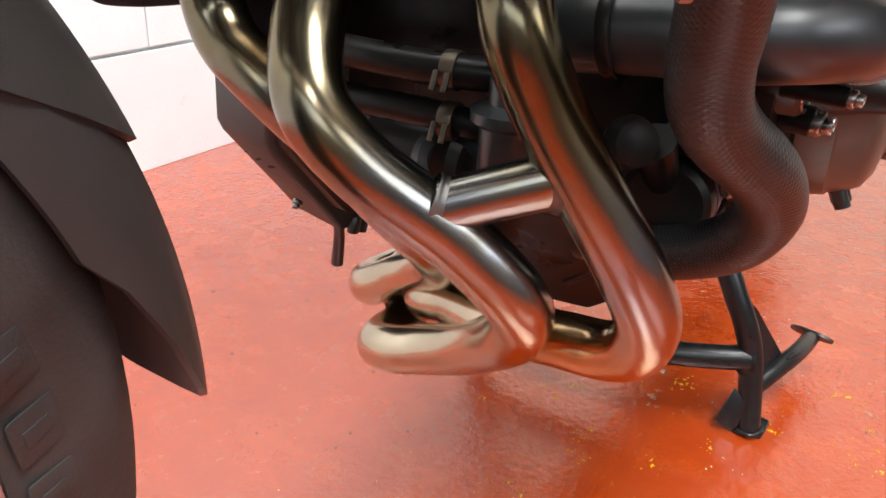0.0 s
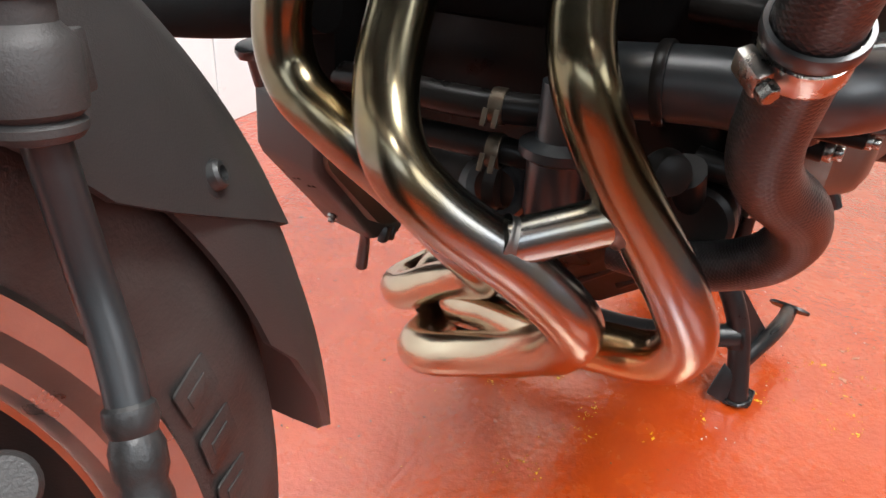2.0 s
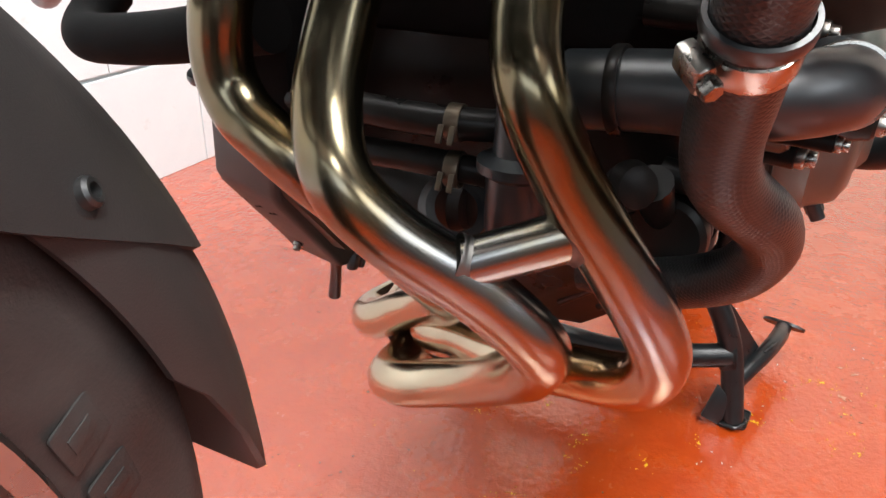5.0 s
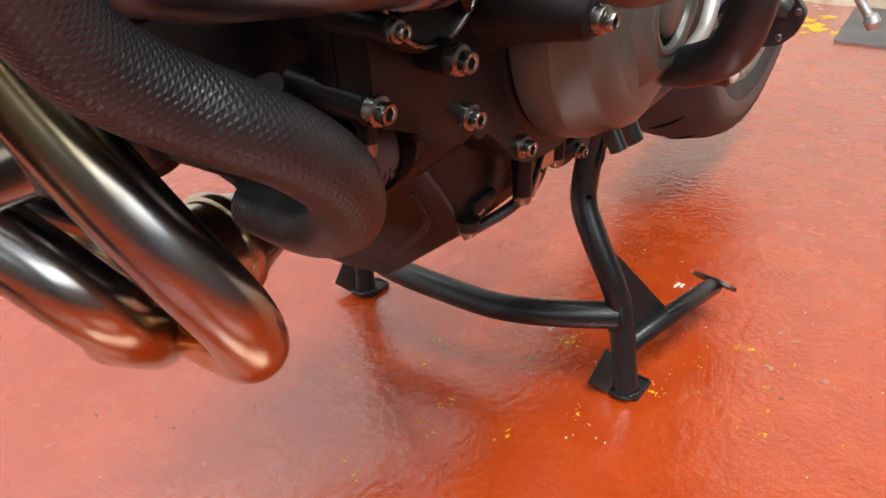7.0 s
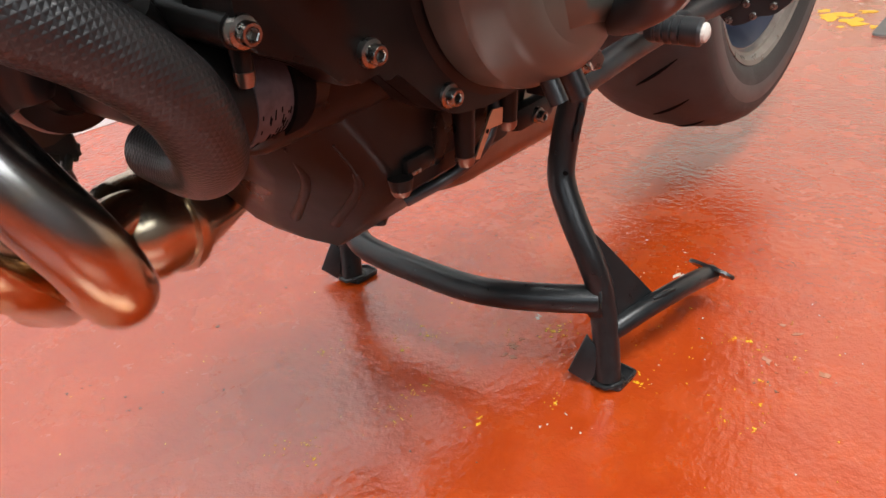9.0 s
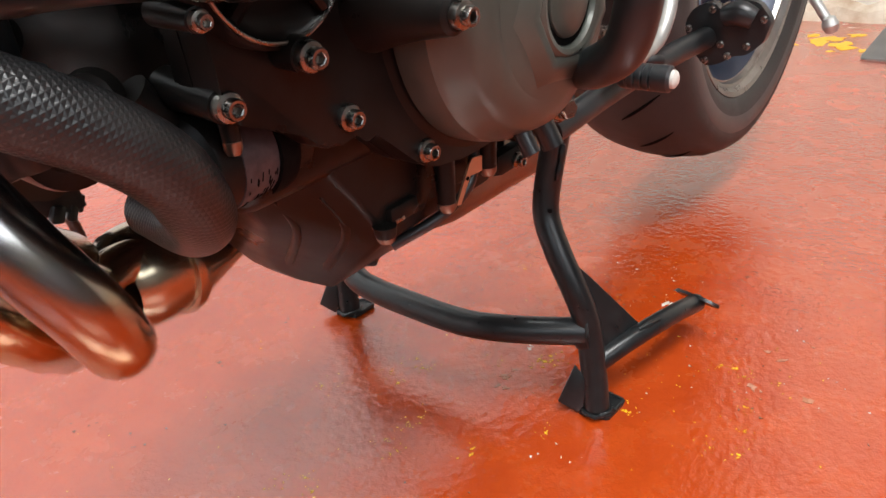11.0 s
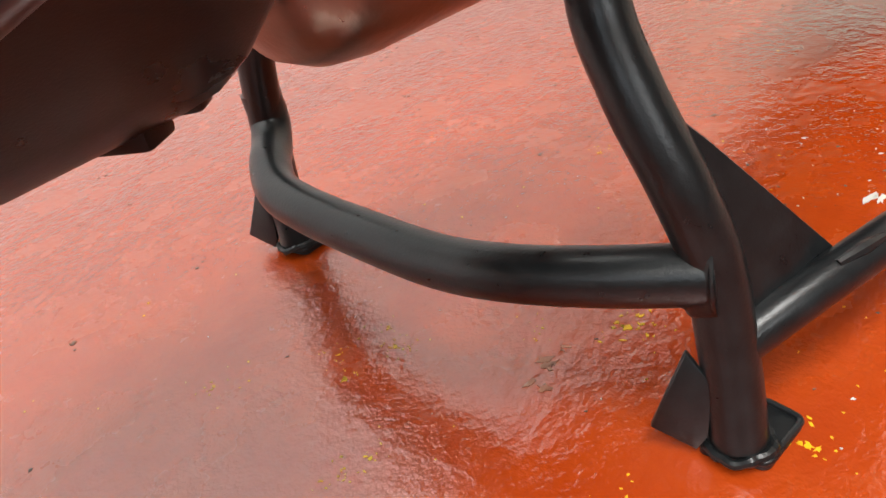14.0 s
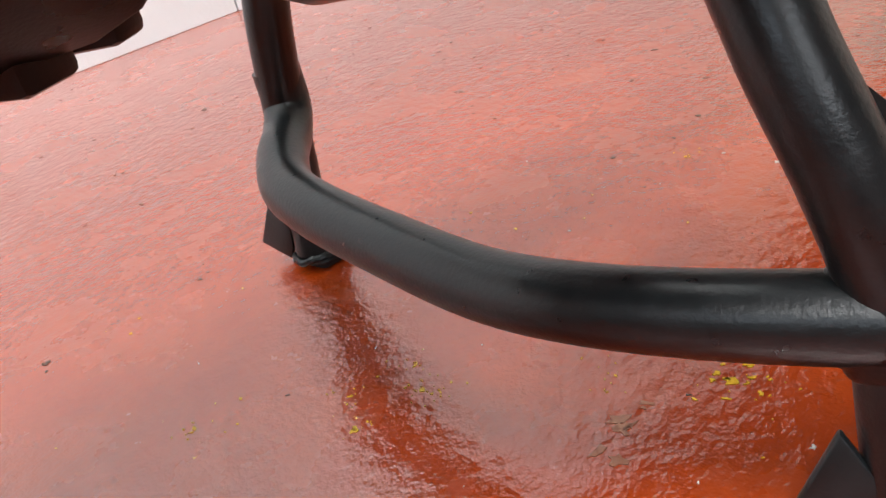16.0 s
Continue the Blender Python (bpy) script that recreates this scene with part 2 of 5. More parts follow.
def spline(points, step=0.006):
    """A smooth line through the points, at even steps."""
    pts = [Vector(p) for p in points]
    pts = [2 * pts[0] - pts[1], *pts, 2 * pts[-1] - pts[-2]]
    dense = []
    for k in range(1, len(pts) - 2):
        p0, p1, p2, p3 = pts[k - 1:k + 3]
        t1 = (p1 - p0).length ** 0.5
        t2 = t1 + (p2 - p1).length ** 0.5
        t3 = t2 + (p3 - p2).length ** 0.5
        for s in range(24):
            t = t1 + (t2 - t1) * s / 24
            a1 = p0 * (t1 - t) / t1 + p1 * t / t1
            a2 = p1 * (t2 - t) / (t2 - t1) + p2 * (t - t1) / (t2 - t1)
            a3 = p2 * (t3 - t) / (t3 - t2) + p3 * (t - t2) / (t3 - t2)
            b1 = a1 * (t2 - t) / t2 + a2 * t / t2
            b2 = a2 * (t3 - t) / (t3 - t1) + a3 * (t - t1) / (t3 - t1)
            dense.append(b1 * (t2 - t) / (t2 - t1) + b2 * (t - t1) / (t2 - t1))
    dense.append(pts[-2])
    out, left = [dense[0]], step
    for a, b in zip(dense, dense[1:]):
        d = (b - a).length
        while d > left:
            a = a.lerp(b, left / d)
            d, left = (b - a).length, step
            out.append(a.copy())
        left -= d
    if (out[-1] - dense[-1]).length > step * 0.4:
        out.append(dense[-1])
    return out


def tube(name, points, radius, material, parent, label="", n=28, step=0.006, caps=True, straight=False, wall=0.0):
    """A round tube along the points; radius: a number, or a list spread evenly along it. Its UVs are metres along and around."""
    line = [Vector(p) for p in points] if straight else spline(points, step)
    m = len(line)
    radii = np.interp(np.linspace(0, 1, m), np.linspace(0, 1, len(radius)), radius) if isinstance(radius, (list, tuple)) else [radius] * m
    tang = [(line[min(i + 1, m - 1)] - line[max(i - 1, 0)]).normalized() for i in range(m)]
    up = tang[0].orthogonal().normalized()
    verts, dist, along = [], 0.0, []
    for i in range(m):
        if i:
            up = tang[i - 1].rotation_difference(tang[i]) @ up
            dist += (line[i] - line[i - 1]).length
        along.append(dist)
        side = tang[i].cross(up)
        for k in range(n):
            a = 2 * math.pi * k / n
            verts.append(line[i] + (up * math.cos(a) + side * math.sin(a)) * float(radii[i]))
    faces, uvs = [], []
    for i in range(m - 1):
        for k in range(n):
            q = (k + 1) % n
            faces.append((i * n + k, i * n + q, (i + 1) * n + q, (i + 1) * n + k))
            c0, c1 = 2 * math.pi * radii[i] * k / n, 2 * math.pi * radii[i] * (k + 1) / n
            uvs += [(along[i], c0), (along[i], c1), (along[i + 1], c1), (along[i + 1], c0)]
    if caps:
        for base, flip in ((0, True), ((m - 1) * n, False)):
            ring = list(range(base, base + n))
            faces.append(tuple(reversed(ring)) if flip else tuple(ring))
            uvs += [(0, 0)] * n
    me = bpy.data.meshes.new(name)
    me.from_pydata([tuple(v) for v in verts], [], faces)
    lay = me.uv_layers.new(name="UVMap")
    lay.data.foreach_set("uv", [c for uv in uvs for c in uv])
    return finish(name, me, material, parent, label)


def frame_of(origin, axis, up=(0, 0, 1)):
    """A matrix whose z runs along axis, at origin."""
    z = Vector(axis).normalized()
    u = Vector(up)
    if abs(z.dot(u.normalized())) > 0.99:
        u = Vector((1, 0, 0))
    x = u.cross(z).normalized()
    y = z.cross(x)
    return Matrix.Translation(origin) @ Matrix((x, y, z)).transposed().to_4x4()


def lathe_bm(bm, profile, m, n=32):
    """Turn a profile of (radius, height) round the z axis of m."""
    rings = []
    for r, h in profile:
        if r < 1e-6:
            rings.append([bm.verts.new(m @ Vector((0, 0, h)))])
        else:
            rings.append([bm.verts.new(m @ Vector((r * math.cos(2 * math.pi * k / n), r * math.sin(2 * math.pi * k / n), h))) for k in range(n)])
    for a, b in zip(rings, rings[1:]):
        for k in range(n):
            q = (k + 1) % n
            if len(a) == 1 and len(b) == 1:
                continue
            if len(a) == 1:
                bm.faces.new((a[0], b[q], b[k]))
            elif len(b) == 1:
                bm.faces.new((a[k], a[q], b[0]))
            else:
                bm.faces.new((a[k], a[q], b[q], b[k]))
    return bm


def lathe(name, profile, origin, axis, material, parent, label="", n=32, up=(0, 0, 1)):
    return part(name, lathe_bm(bmesh.new(), profile, frame_of(origin, axis, up), n), material, parent, label, 35)


def prism_bm(bm, outline, m, depth, bevel=0.0, segments=2, draft=1.0):
    """Extrude a 2D outline along z of m, with its far rim bevelled."""
    cx = sum(p[0] for p in outline) / len(outline)
    cy = sum(p[1] for p in outline) / len(outline)
    lo = [bm.verts.new(m @ Vector((x, y, 0))) for x, y in outline]
    hi = [bm.verts.new(m @ Vector((cx + (x - cx) * draft, cy + (y - cy) * draft, depth))) for x, y in outline]
    k = len(outline)
    bm.faces.new(list(reversed(lo)))
    top = bm.faces.new(hi)
    sides = [bm.faces.new((lo[i], lo[(i + 1) % k], hi[(i + 1) % k], hi[i])) for i in range(k)]
    if bevel:
        edges = list(top.edges)
        bmesh.ops.bevel(bm, geom=edges, offset=bevel, segments=segments, profile=0.5, affect="EDGES")
    return bm


def prism(name, outline, m, depth, material, parent, label="", bevel=0.002, segments=2, draft=1.0):
    return part(name, prism_bm(bmesh.new(), outline, m, depth, bevel, segments, draft), material, parent, label, 35)


def box_bm(bm, size, m, bevel=0.0, segments=2):
    r = bmesh.ops.create_cube(bm, size=1.0)
    bmesh.ops.scale(bm, vec=size, verts=r["verts"])
    bmesh.ops.transform(bm, matrix=m, verts=r["verts"])
    if bevel:
        edges = list({e for v in r["verts"] for e in v.link_edges})
        bmesh.ops.bevel(bm, geom=edges, offset=bevel, segments=segments, profile=0.5, affect="EDGES")
    return bm


def block(name, lo, hi, material, parent, label="", bevel=0.003, segments=2):
    size = [b - a for a, b in zip(lo, hi)]
    mid = [(a + b) / 2 for a, b in zip(lo, hi)]
    return part(name, box_bm(bmesh.new(), size, Matrix.Translation(mid), bevel, segments), material, parent, label, 35)


def rounded(points, radius, seg=5):
    """A polygon with its corners rounded."""
    out, k = [], len(points)
    for i in range(k):
        p, a, b = Vector(points[i]), Vector(points[i - 1]), Vector(points[(i + 1) % k])
        da, db = (a - p), (b - p)
        r = min(radius, da.length * 0.45, db.length * 0.45)
        s, e = p + da.normalized() * r, p + db.normalized() * r
        for j in range(seg + 1):
            t = j / seg
            q = s * (1 - t) ** 2 + p * 2 * t * (1 - t) + e * t * t
            out.append((q.x, q.y))
    return out


def side_plane(y):
    """x to the rear, y up, z out to the bike's left side (towards -y)."""
    return Matrix(((1, 0, 0, 0), (0, 0, -1, y), (0, 1, 0, 0), (0, 0, 0, 1)))


BOLT_MESH = {}


def bolt(at, axis, parent, size=1.0, style="socket", name="bolt"):
    """A flanged bolt with a hexagon socket or head; alike bolts share a mesh."""
    if style not in BOLT_MESH:
        bm = bmesh.new()
        eye = Matrix()
        lathe_bm(bm, [(0, -0.004), (0.0074, -0.004), (0.0076, 0.0), (0.0072, 0.0012), (0.0052, 0.0018)], eye, 24)
        if style == "socket":
            lathe_bm(bm, [(0.0052, 0.0016), (0.0053, 0.006), (0.0047, 0.0071), (0.0034, 0.0071)], eye, 24)
            lathe_bm(bm, [(0.0034, 0.0071), (0.0029, 0.0066), (0.0027, 0.0028), (0, 0.0026)], eye, 6)
        else:
            lathe_bm(bm, [(0.0058, 0.0016), (0.0058, 0.0072), (0.005, 0.0082), (0, 0.0082)], eye, 6)
        bmesh.ops.recalc_face_normals(bm, faces=bm.faces)
        me = bpy.data.meshes.new("bolt_" + style)
        bm.to_mesh(me)
        bm.free()
        me.materials.append(BOLT)
        for p in me.polygons:
            p.use_smooth = True
        me.set_sharp_from_angle(angle=radians(30))
        BOLT_MESH[style] = me
    ob = new(name, BOLT_MESH[style])
    ob.parent = parent
    ob.matrix_local = frame_of(at, axis) @ Matrix.Scale(size, 4)
    return ob


# ---- the room ----
X0, X1, Y0, Y1, TOP = -2.6, 1.95, -2.4, 1.0, 2.5


def slab(name, lo, hi, material, label, category=""):
    return tagged(block(name, lo, hi, material, None, label, bevel=0), label, category or name.split("_")[0], kind="structure")


slab("floor", (X0 - 0.2, Y0 - 0.2, -0.1), (X1 + 0.2, Y1 + 0.2, 0), FLOOR, "glossy red painted concrete workshop floor", "floor")
wall_north = slab("wall_north", (X0, Y1 + 0.012, 0), (X1 + 0.2, Y1 + 0.2, TOP), WALL, "white painted concrete block workshop wall", "wall")
slab("wall_east", (X1, Y0, 0), (X1 + 0.2, Y1 + 0.012, TOP), PLASTER, "cream plastered wall behind the motorcycle", "wall")
# unseen walls, added dark to keep the floor's reflections orange
slab("wall_south", (-0.2, Y0 - 0.2, 0), (X1 + 0.2, Y0, TOP), DIM, "dark grey workshop wall behind the camera", "wall")
slab("wall_pier", (X0, Y0 - 0.2, 0), (-1.9, Y0, TOP), DIM, "unseen dark grey wall between the two light openings", "wall")
slab("wall_lintel_south", (-1.9, Y0 - 0.2, 2.15), (-0.2, Y0, TOP), DIM, "unseen dark grey wall over the side light opening", "wall")
slab("wall_sill_south", (-1.9, Y0 - 0.2, 0), (-0.2, Y0, 1.25), DIM, "unseen dark grey wall under the side light opening", "wall")
slab("wall_sill_west", (X0 - 0.2, -1.9, 0), (X0, 0.5, 1.25), DIM, "unseen dark grey wall under the front light opening", "wall")
# the west wall leaves a wide opening for the added front fill light
slab("wall_west", (X0 - 0.2, 0.5, 0), (X0, Y1 + 0.2, TOP), DIM, "unseen dark grey wall beside the front light opening", "wall")
slab("wall_corner", (X0 - 0.2, Y0 - 0.2, 0), (X0, -1.9, TOP), DIM, "unseen dark grey wall beside the front light opening", "wall")
slab("wall_lintel", (X0 - 0.2, -1.9, 2.15), (X0, 0.5, TOP), DIM, "unseen dark grey wall over the front light opening", "wall")
slab("ceiling", (X0 - 0.2, Y0 - 0.2, TOP), (X1 + 0.2, Y1 + 0.2, TOP + 0.1), CEIL, "plain white workshop ceiling", "ceiling")



def wall_blocks():
    """Concrete blocks with recessed joints on the part of the north wall near the floor."""
    rng = random.Random(11)
    meshes = {}
    for course in range(3):
        z0, z1 = (0.0, 0.232) if course == 0 else (0.24 + 0.225 * (course - 1), 0.24 + 0.225 * course - 0.008)
        x = -0.9 + (0.22 if course % 2 else 0.0)
        while x < 1.9:
            w = min(0.44, 1.945 - x)
            key = (course > 0, round(w, 3))
            if key not in meshes:
                bm = bmesh.new()
                box_bm(bm, (w - 0.0015, 0.024, z1 - z0), Matrix(), 0.0012, 2)
                me = bpy.data.meshes.new("wall_block")
                bm.to_mesh(me)
                bm.free()
                me.materials.append(WALL)
                meshes[key] = me
            ob = new("wall_block", meshes[key])
            ob.parent = wall_north
            ob.location = (x + w / 2, Y1 + 0.012 + rng.uniform(-0.0003, 0.0003), (z0 + z1) / 2)
            x += 0.4415


wall_blocks()


def ceiling_light(x, y, long_x, watts):
    sx, sy = (1.2, 0.55) if long_x else (0.55, 1.2)
    lamp = block("ceiling_light", (x - sx / 2 - 0.03, y - sy / 2 - 0.03, TOP - 0.05), (x + sx / 2 + 0.03, y + sy / 2 + 0.03, TOP), CEIL, None, bevel=0.008)
    tagged(lamp, "white flat panel light on the ceiling", "ceiling light", "ceiling lights")
    area("panel_light", (x, y, TOP - 0.07), (x, y, 0), sx, sy, watts, (0.975, 0.99, 0.985)).matrix_world = pose(x, y, TOP - 0.07)


for lx, ly, watts in ((-1.6, -1.0, LIGHT_W), (-0.2, -1.0, LIGHT_W), (-1.2, 0.5, LIGHT_W * 0.3), (0.1, 0.5, LIGHT_W * 0.5)):
    ceiling_light(lx, ly, True, watts)

# ---- the motorcycle ----
bike = thing("motorcycle", (0, 0, 0), "black naked motorcycle with steel header pipes, raised on its centre stand", "motorcycle")

# exhaust
R_PIPE = 0.0173
exhaust = group_part("exhaust", bike, "polished steel exhaust with straw heat tint")
A_LINE = [(-0.43, 0.075, 0.62), (-0.46, 0.076, 0.565), (-0.472, 0.079, 0.528), (-0.473, 0.081, 0.505), (-0.473, 0.078, 0.487), (-0.475, 0.067, 0.472), (-0.476, 0.05, 0.461), (-0.474, 0.028, 0.446), (-0.463, 0.002, 0.422), (-0.445, -0.02, 0.39),
          (-0.41, -0.028, 0.352), (-0.37, -0.012, 0.318), (-0.342, 0.02, 0.292), (-0.33, 0.05, 0.272), (-0.322, 0.082, 0.25), (-0.298, 0.1, 0.24), (-0.25, 0.085, 0.243)]
B_LINE = [(-0.4295, 0.0077, 0.5886), (-0.4533, 0.0093, 0.5382), (-0.4833, 0.0036, 0.4897), (-0.5032, -0.0153, 0.4575), (-0.4965, -0.0373, 0.432), (-0.4704, -0.0791, 0.3938), (-0.4484, -0.1079, 0.3538), (-0.4281, -0.0969, 0.3224),
          (-0.4035, -0.0723, 0.2938), (-0.3875, -0.0423, 0.269), (-0.3805, -0.0102, 0.2525), (-0.3795, 0.0221, 0.2405), (-0.3644, 0.0428, 0.2309), (-0.3152, 0.0497, 0.2239), (-0.2502, 0.0457, 0.2204)]
C_LINE = [(-0.4169, -0.0812, 0.5788), (-0.4513, -0.0901, 0.5283), (-0.4645, -0.1005, 0.5036), (-0.4578, -0.1165, 0.4655), (-0.446, -0.1445, 0.4172), (-0.4355, -0.1613, 0.3855), (-0.4208, -0.1702, 0.3523), (-0.4097, -0.1634, 0.3279),
          (-0.4018, -0.1462, 0.3151), (-0.3973, -0.1188, 0.3092), (-0.3838, -0.0663, 0.2954), (-0.3542, -0.0169, 0.2782), (-0.3332, 0.0216, 0.2641), (-0.2903, 0.0365, 0.262), (-0.2518, 0.032, 0.2521)]
for line, r_pipe in ((A_LINE, 0.0174), (B_LINE, 0.0184), (C_LINE, 0.0178)):
    tube("header_pipe", line, r_pipe, PIPE, exhaust, n=40, step=0.004)


def weld_ring(centre, axis, radius, parent, wobble=0.0008, seed=1, material=None, size=0.0026):
    """A bead of weld round a joint."""
    rng = random.Random(seed)
    m = frame_of(centre, axis)
    ph = [rng.uniform(0, 6.28) for _ in range(4)]
    pts = []
    for a in np.linspace(0, 2 * math.pi, 61):
        w = wobble * 0.5 * (math.sin(5 * a + ph[0]) + 0.6 * math.sin(11 * a + ph[1]))
        h = wobble * 0.5 * (math.sin(4 * a + ph[2]) + 0.6 * math.sin(9 * a + ph[3]))
        pts.append(m @ Vector((math.cos(a) * (radius + w), math.sin(a) * (radius + w), h)))
    return tube("weld", pts, [size * rng.uniform(0.85, 1.2) for _ in range(40)], material or WELD, parent, n=8, step=0.0015)


def fillet_weld(p, q, r, R, along, parent, seed, material=None, size=1.0):
    """The bead where a side pipe from p towards q (radius r) meets a main pipe (radius R) that runs through p in the direction along."""
    rng = random.Random(seed)
    d = (Vector(q) - Vector(p)).normalized()
    u = (Vector(along) - d * Vector(along).dot(d)).normalized()
    m = Matrix((u, d.cross(u), d)).transposed().to_4x4()
    m.translation = p
    bm = bmesh.new()
    rows = []
    for dr, dh in ((0.0001, 0.0042), (0.0006, 0.0032), (0.0009, 0.0022), (0.0017, 0.0013), (0.0027, 0.0009), (0.0034, 0.0004), (0.004, -0.0006)):
        row = []
        for k in range(48):
            a = 2 * math.pi * k / 48
            w = rng.uniform(-0.00007, 0.00007)
            rr = r + (dr + w) * size
            h = max(R * R - (rr * math.sin(a)) ** 2, 0.0) ** 0.5 + (dh + w) * size
            row.append(bm.verts.new(m @ Vector((math.cos(a) * rr, math.sin(a) * rr, h))))
        rows.append(row)
    for a_, b_ in zip(rows, rows[1:]):
        for k in range(48):
            bm.faces.new((a_[k], a_[(k + 1) % 48], b_[(k + 1) % 48], b_[k]))
    return part("weld", bm, material or WELD, parent, "", 60)


def crossover(p, q, r, along_p, along_q, seed):
    tube("balance_pipe", [p, Vector(p).lerp(Vector(q), 0.5), q], r, PIPE, exhaust, n=32)
    fillet_weld(p, q, r, R_PIPE, along_p, exhaust, seed, None, 0.8)
    fillet_weld(q, p, r, R_PIPE, along_q, exhaust, seed + 1, None, 0.8)


crossover((-0.4805, -0.064, 0.408), (-0.4505, -0.134, 0.436), 0.0137, (0.015, -0.018, -0.02), (0.006, -0.015, -0.026), 3)
crossover((-0.448, -0.017, 0.395), (-0.488, -0.051, 0.419), 0.0137, (0.018, -0.022, -0.032), (0.015, -0.018, -0.02), 7)
# the pipes join under the engine
lathe("collector", [(0.034, -0.045), (0.041, -0.035), (0.043, -0.02), (0.043, 0.008), (0.0405, 0.02), (0.033, 0.045), (0.026, 0.07), (0.0225, 0.09), (0.0225, 0.21)], (-0.262, 0.052, 0.24), (1, 0.08, -0.03), PIPE, exhaust, n=40)
lathe("collector_band", [(0.042, -0.006), (0.0465, -0.005), (0.0475, 0), (0.0465, 0.005), (0.042, 0.006)], (-0.256, 0.0525, 0.2398), (1, 0.08, -0.03), PIPE, exhaust, n=40)
lathe("silencer", [(0.0, -0.0), (0.025, 0.002), (0.042, 0.012), (0.05, 0.028), (0.053, 0.05), (0.053, 0.235), (0.05, 0.25), (0, 0.254)], (-0.052, -0.023, 0.239), (1, 0.0, -0.03), DULL, exhaust, "dull brown heat-stained silencer", n=48)

# centre stand
R_ST = 0.0132
stand = group_part("centre_stand", bike, "black painted tubular centre stand")
LEG_L = [(0.058, -0.1395, 0.3154), (0.0565, -0.1337, 0.2716), (0.0504, -0.1295, 0.2333), (0.0423, -0.1313, 0.1987), (0.0336, -0.1495, 0.1652), (0.0305, -0.1707, 0.1277), (0.0315, -0.1832, 0.0942), (0.0264, -0.1927, 0.0522), (0.0185, -0.2018, 0.006)]
LEG_R = [(0.0744, 0.1003, 0.3353), (0.0649, 0.1186, 0.2703), (0.0535, 0.139, 0.2053), (0.0471, 0.1542, 0.1532), (0.0438, 0.1639, 0.1013), (0.0385, 0.1645, 0.0603), (0.0285, 0.156, 0.006)]


def stand_foot(x, y, k=1.0):
    """Flat sole with a raised edge and a turned-up front flange, welded to the leg."""
    foot = group_part("foot", stand)
    m = Matrix.Translation((x, y, 0.0008))
    sole = rounded([(-0.0125 * k, 0.014), (-0.006 * k, -0.016), (0.028 * k, -0.018), (0.031 * k, 0.002), (0.014 * k, 0.02)], 0.004)
    part("sole", prism_bm(bmesh.new(), sole, m, 0.0042, 0.001), STAND, foot)
    lip = [(x + u * 0.97, y + v * 0.97, 0.0052) for u, v in sole]
    tube("sole_edge", lip[5:-5], 0.0017, STAND, foot, n=8, straight=True)
    corners = [Vector((x + u * k, y + v, w)) for u, v, w in ((-0.0105, 0.0155, 0.002), (-0.0182, 0.035, 0.0135), (-0.0028, 0.0238, 0.0535), (-0.0045, 0.0098, 0.0405), (-0.009, 0.0105, 0.012))]
    n_ = (corners[1] - corners[0]).cross(corners[3] - corners[0]).normalized()
    bm = bmesh.new()
    lo, hi = [[bm.verts.new(c + n_ * o) for c in corners] for o in (-0.002, 0.002)]
    bm.faces.new(lo)
    bm.faces.new(list(reversed(hi)))
    for i in range(5):
        bm.faces.new((lo[i], hi[i], hi[(i + 1) % 5], lo[(i + 1) % 5]))
    bmesh.ops.bevel(bm, geom=list(bm.edges), offset=0.0012, segments=2, profile=0.5, affect="EDGES")
    part("flange", bm, STAND, foot)
    weld_ring((x, y, 0.0062), (0, 0.1, 1), R_ST + 0.001, foot, 0.001, 21, STAND, 0.0024)
    tube("weld_seam", [(x + 0.001 * k, y + 0.0115, 0.034), (x - 0.003 * k, y + 0.0125, 0.02), (x - 0.006 * k, y + 0.011, 0.008)], [0.001, 0.0028, 0.0022, 0.003], STAND, foot, n=8, step=0.002)


for leg in (LEG_L, LEG_R):
    tube("leg", leg, R_ST, STAND, stand, n=36, step=0.004)
    stand_foot(leg[-1][0], leg[-1][1])


CROSS = [(0.0305, -0.1865, 0.0885), (0.0105, -0.1407, 0.0848), (-0.0035, -0.0958, 0.0812), (-0.0073, -0.0536, 0.0766), (-0.0078, 0.0072, 0.0768), (-0.0064, 0.0645, 0.0785), (-0.0003, 0.1003, 0.0797), (0.0155, 0.1295, 0.0836), (0.034, 0.1515, 0.0876), (0.0445, 0.1625, 0.0981), (0.046, 0.164, 0.1216)]
tube("crossbar", CROSS, [0.0142, 0.0143, 0.0146, 0.0146, 0.0146, 0.0144], STAND, stand, n=36, step=0.004)
fillet_weld((0.0313, -0.186, 0.0882), (-0.0035, -0.0958, 0.0812), 0.0142, R_ST, (-0.005, -0.01, -0.042), stand, 31, STAND, 1.3)
lathe("drain_hole", [(0, 0.0004), (0.0022, 0.0004), (0.0022, -0.002)], (0.0337, -0.1408, 0.2085), (-0.6, -0.75, 0.1), VOID, stand, n=12)
tube("weld_seam", [(0.05, -0.1465, 0.272), (0.0475, -0.1455, 0.255), (0.0435, -0.143, 0.236)], [0.002, 0.0038, 0.0026, 0.004, 0.002], STAND, stand, n=8, step=0.002)
pedal = group_part("pedal", stand)
tube("lever", [(0.032, -0.196, 0.054), (0.06, -0.2085, 0.062), (0.095, -0.221, 0.0665), (0.14, -0.2295, 0.0625), (0.197, -0.2335, 0.0475)], [0.0108, 0.0106, 0.0104, 0.0104], STAND, pedal)
tread_x, tread_n = Vector((-0.0156, -0.0485, 0.004)).normalized(), Vector((0.62, -0.2, 0.76))
tread_n = (tread_n - tread_x * tread_n.dot(tread_x)).normalized()
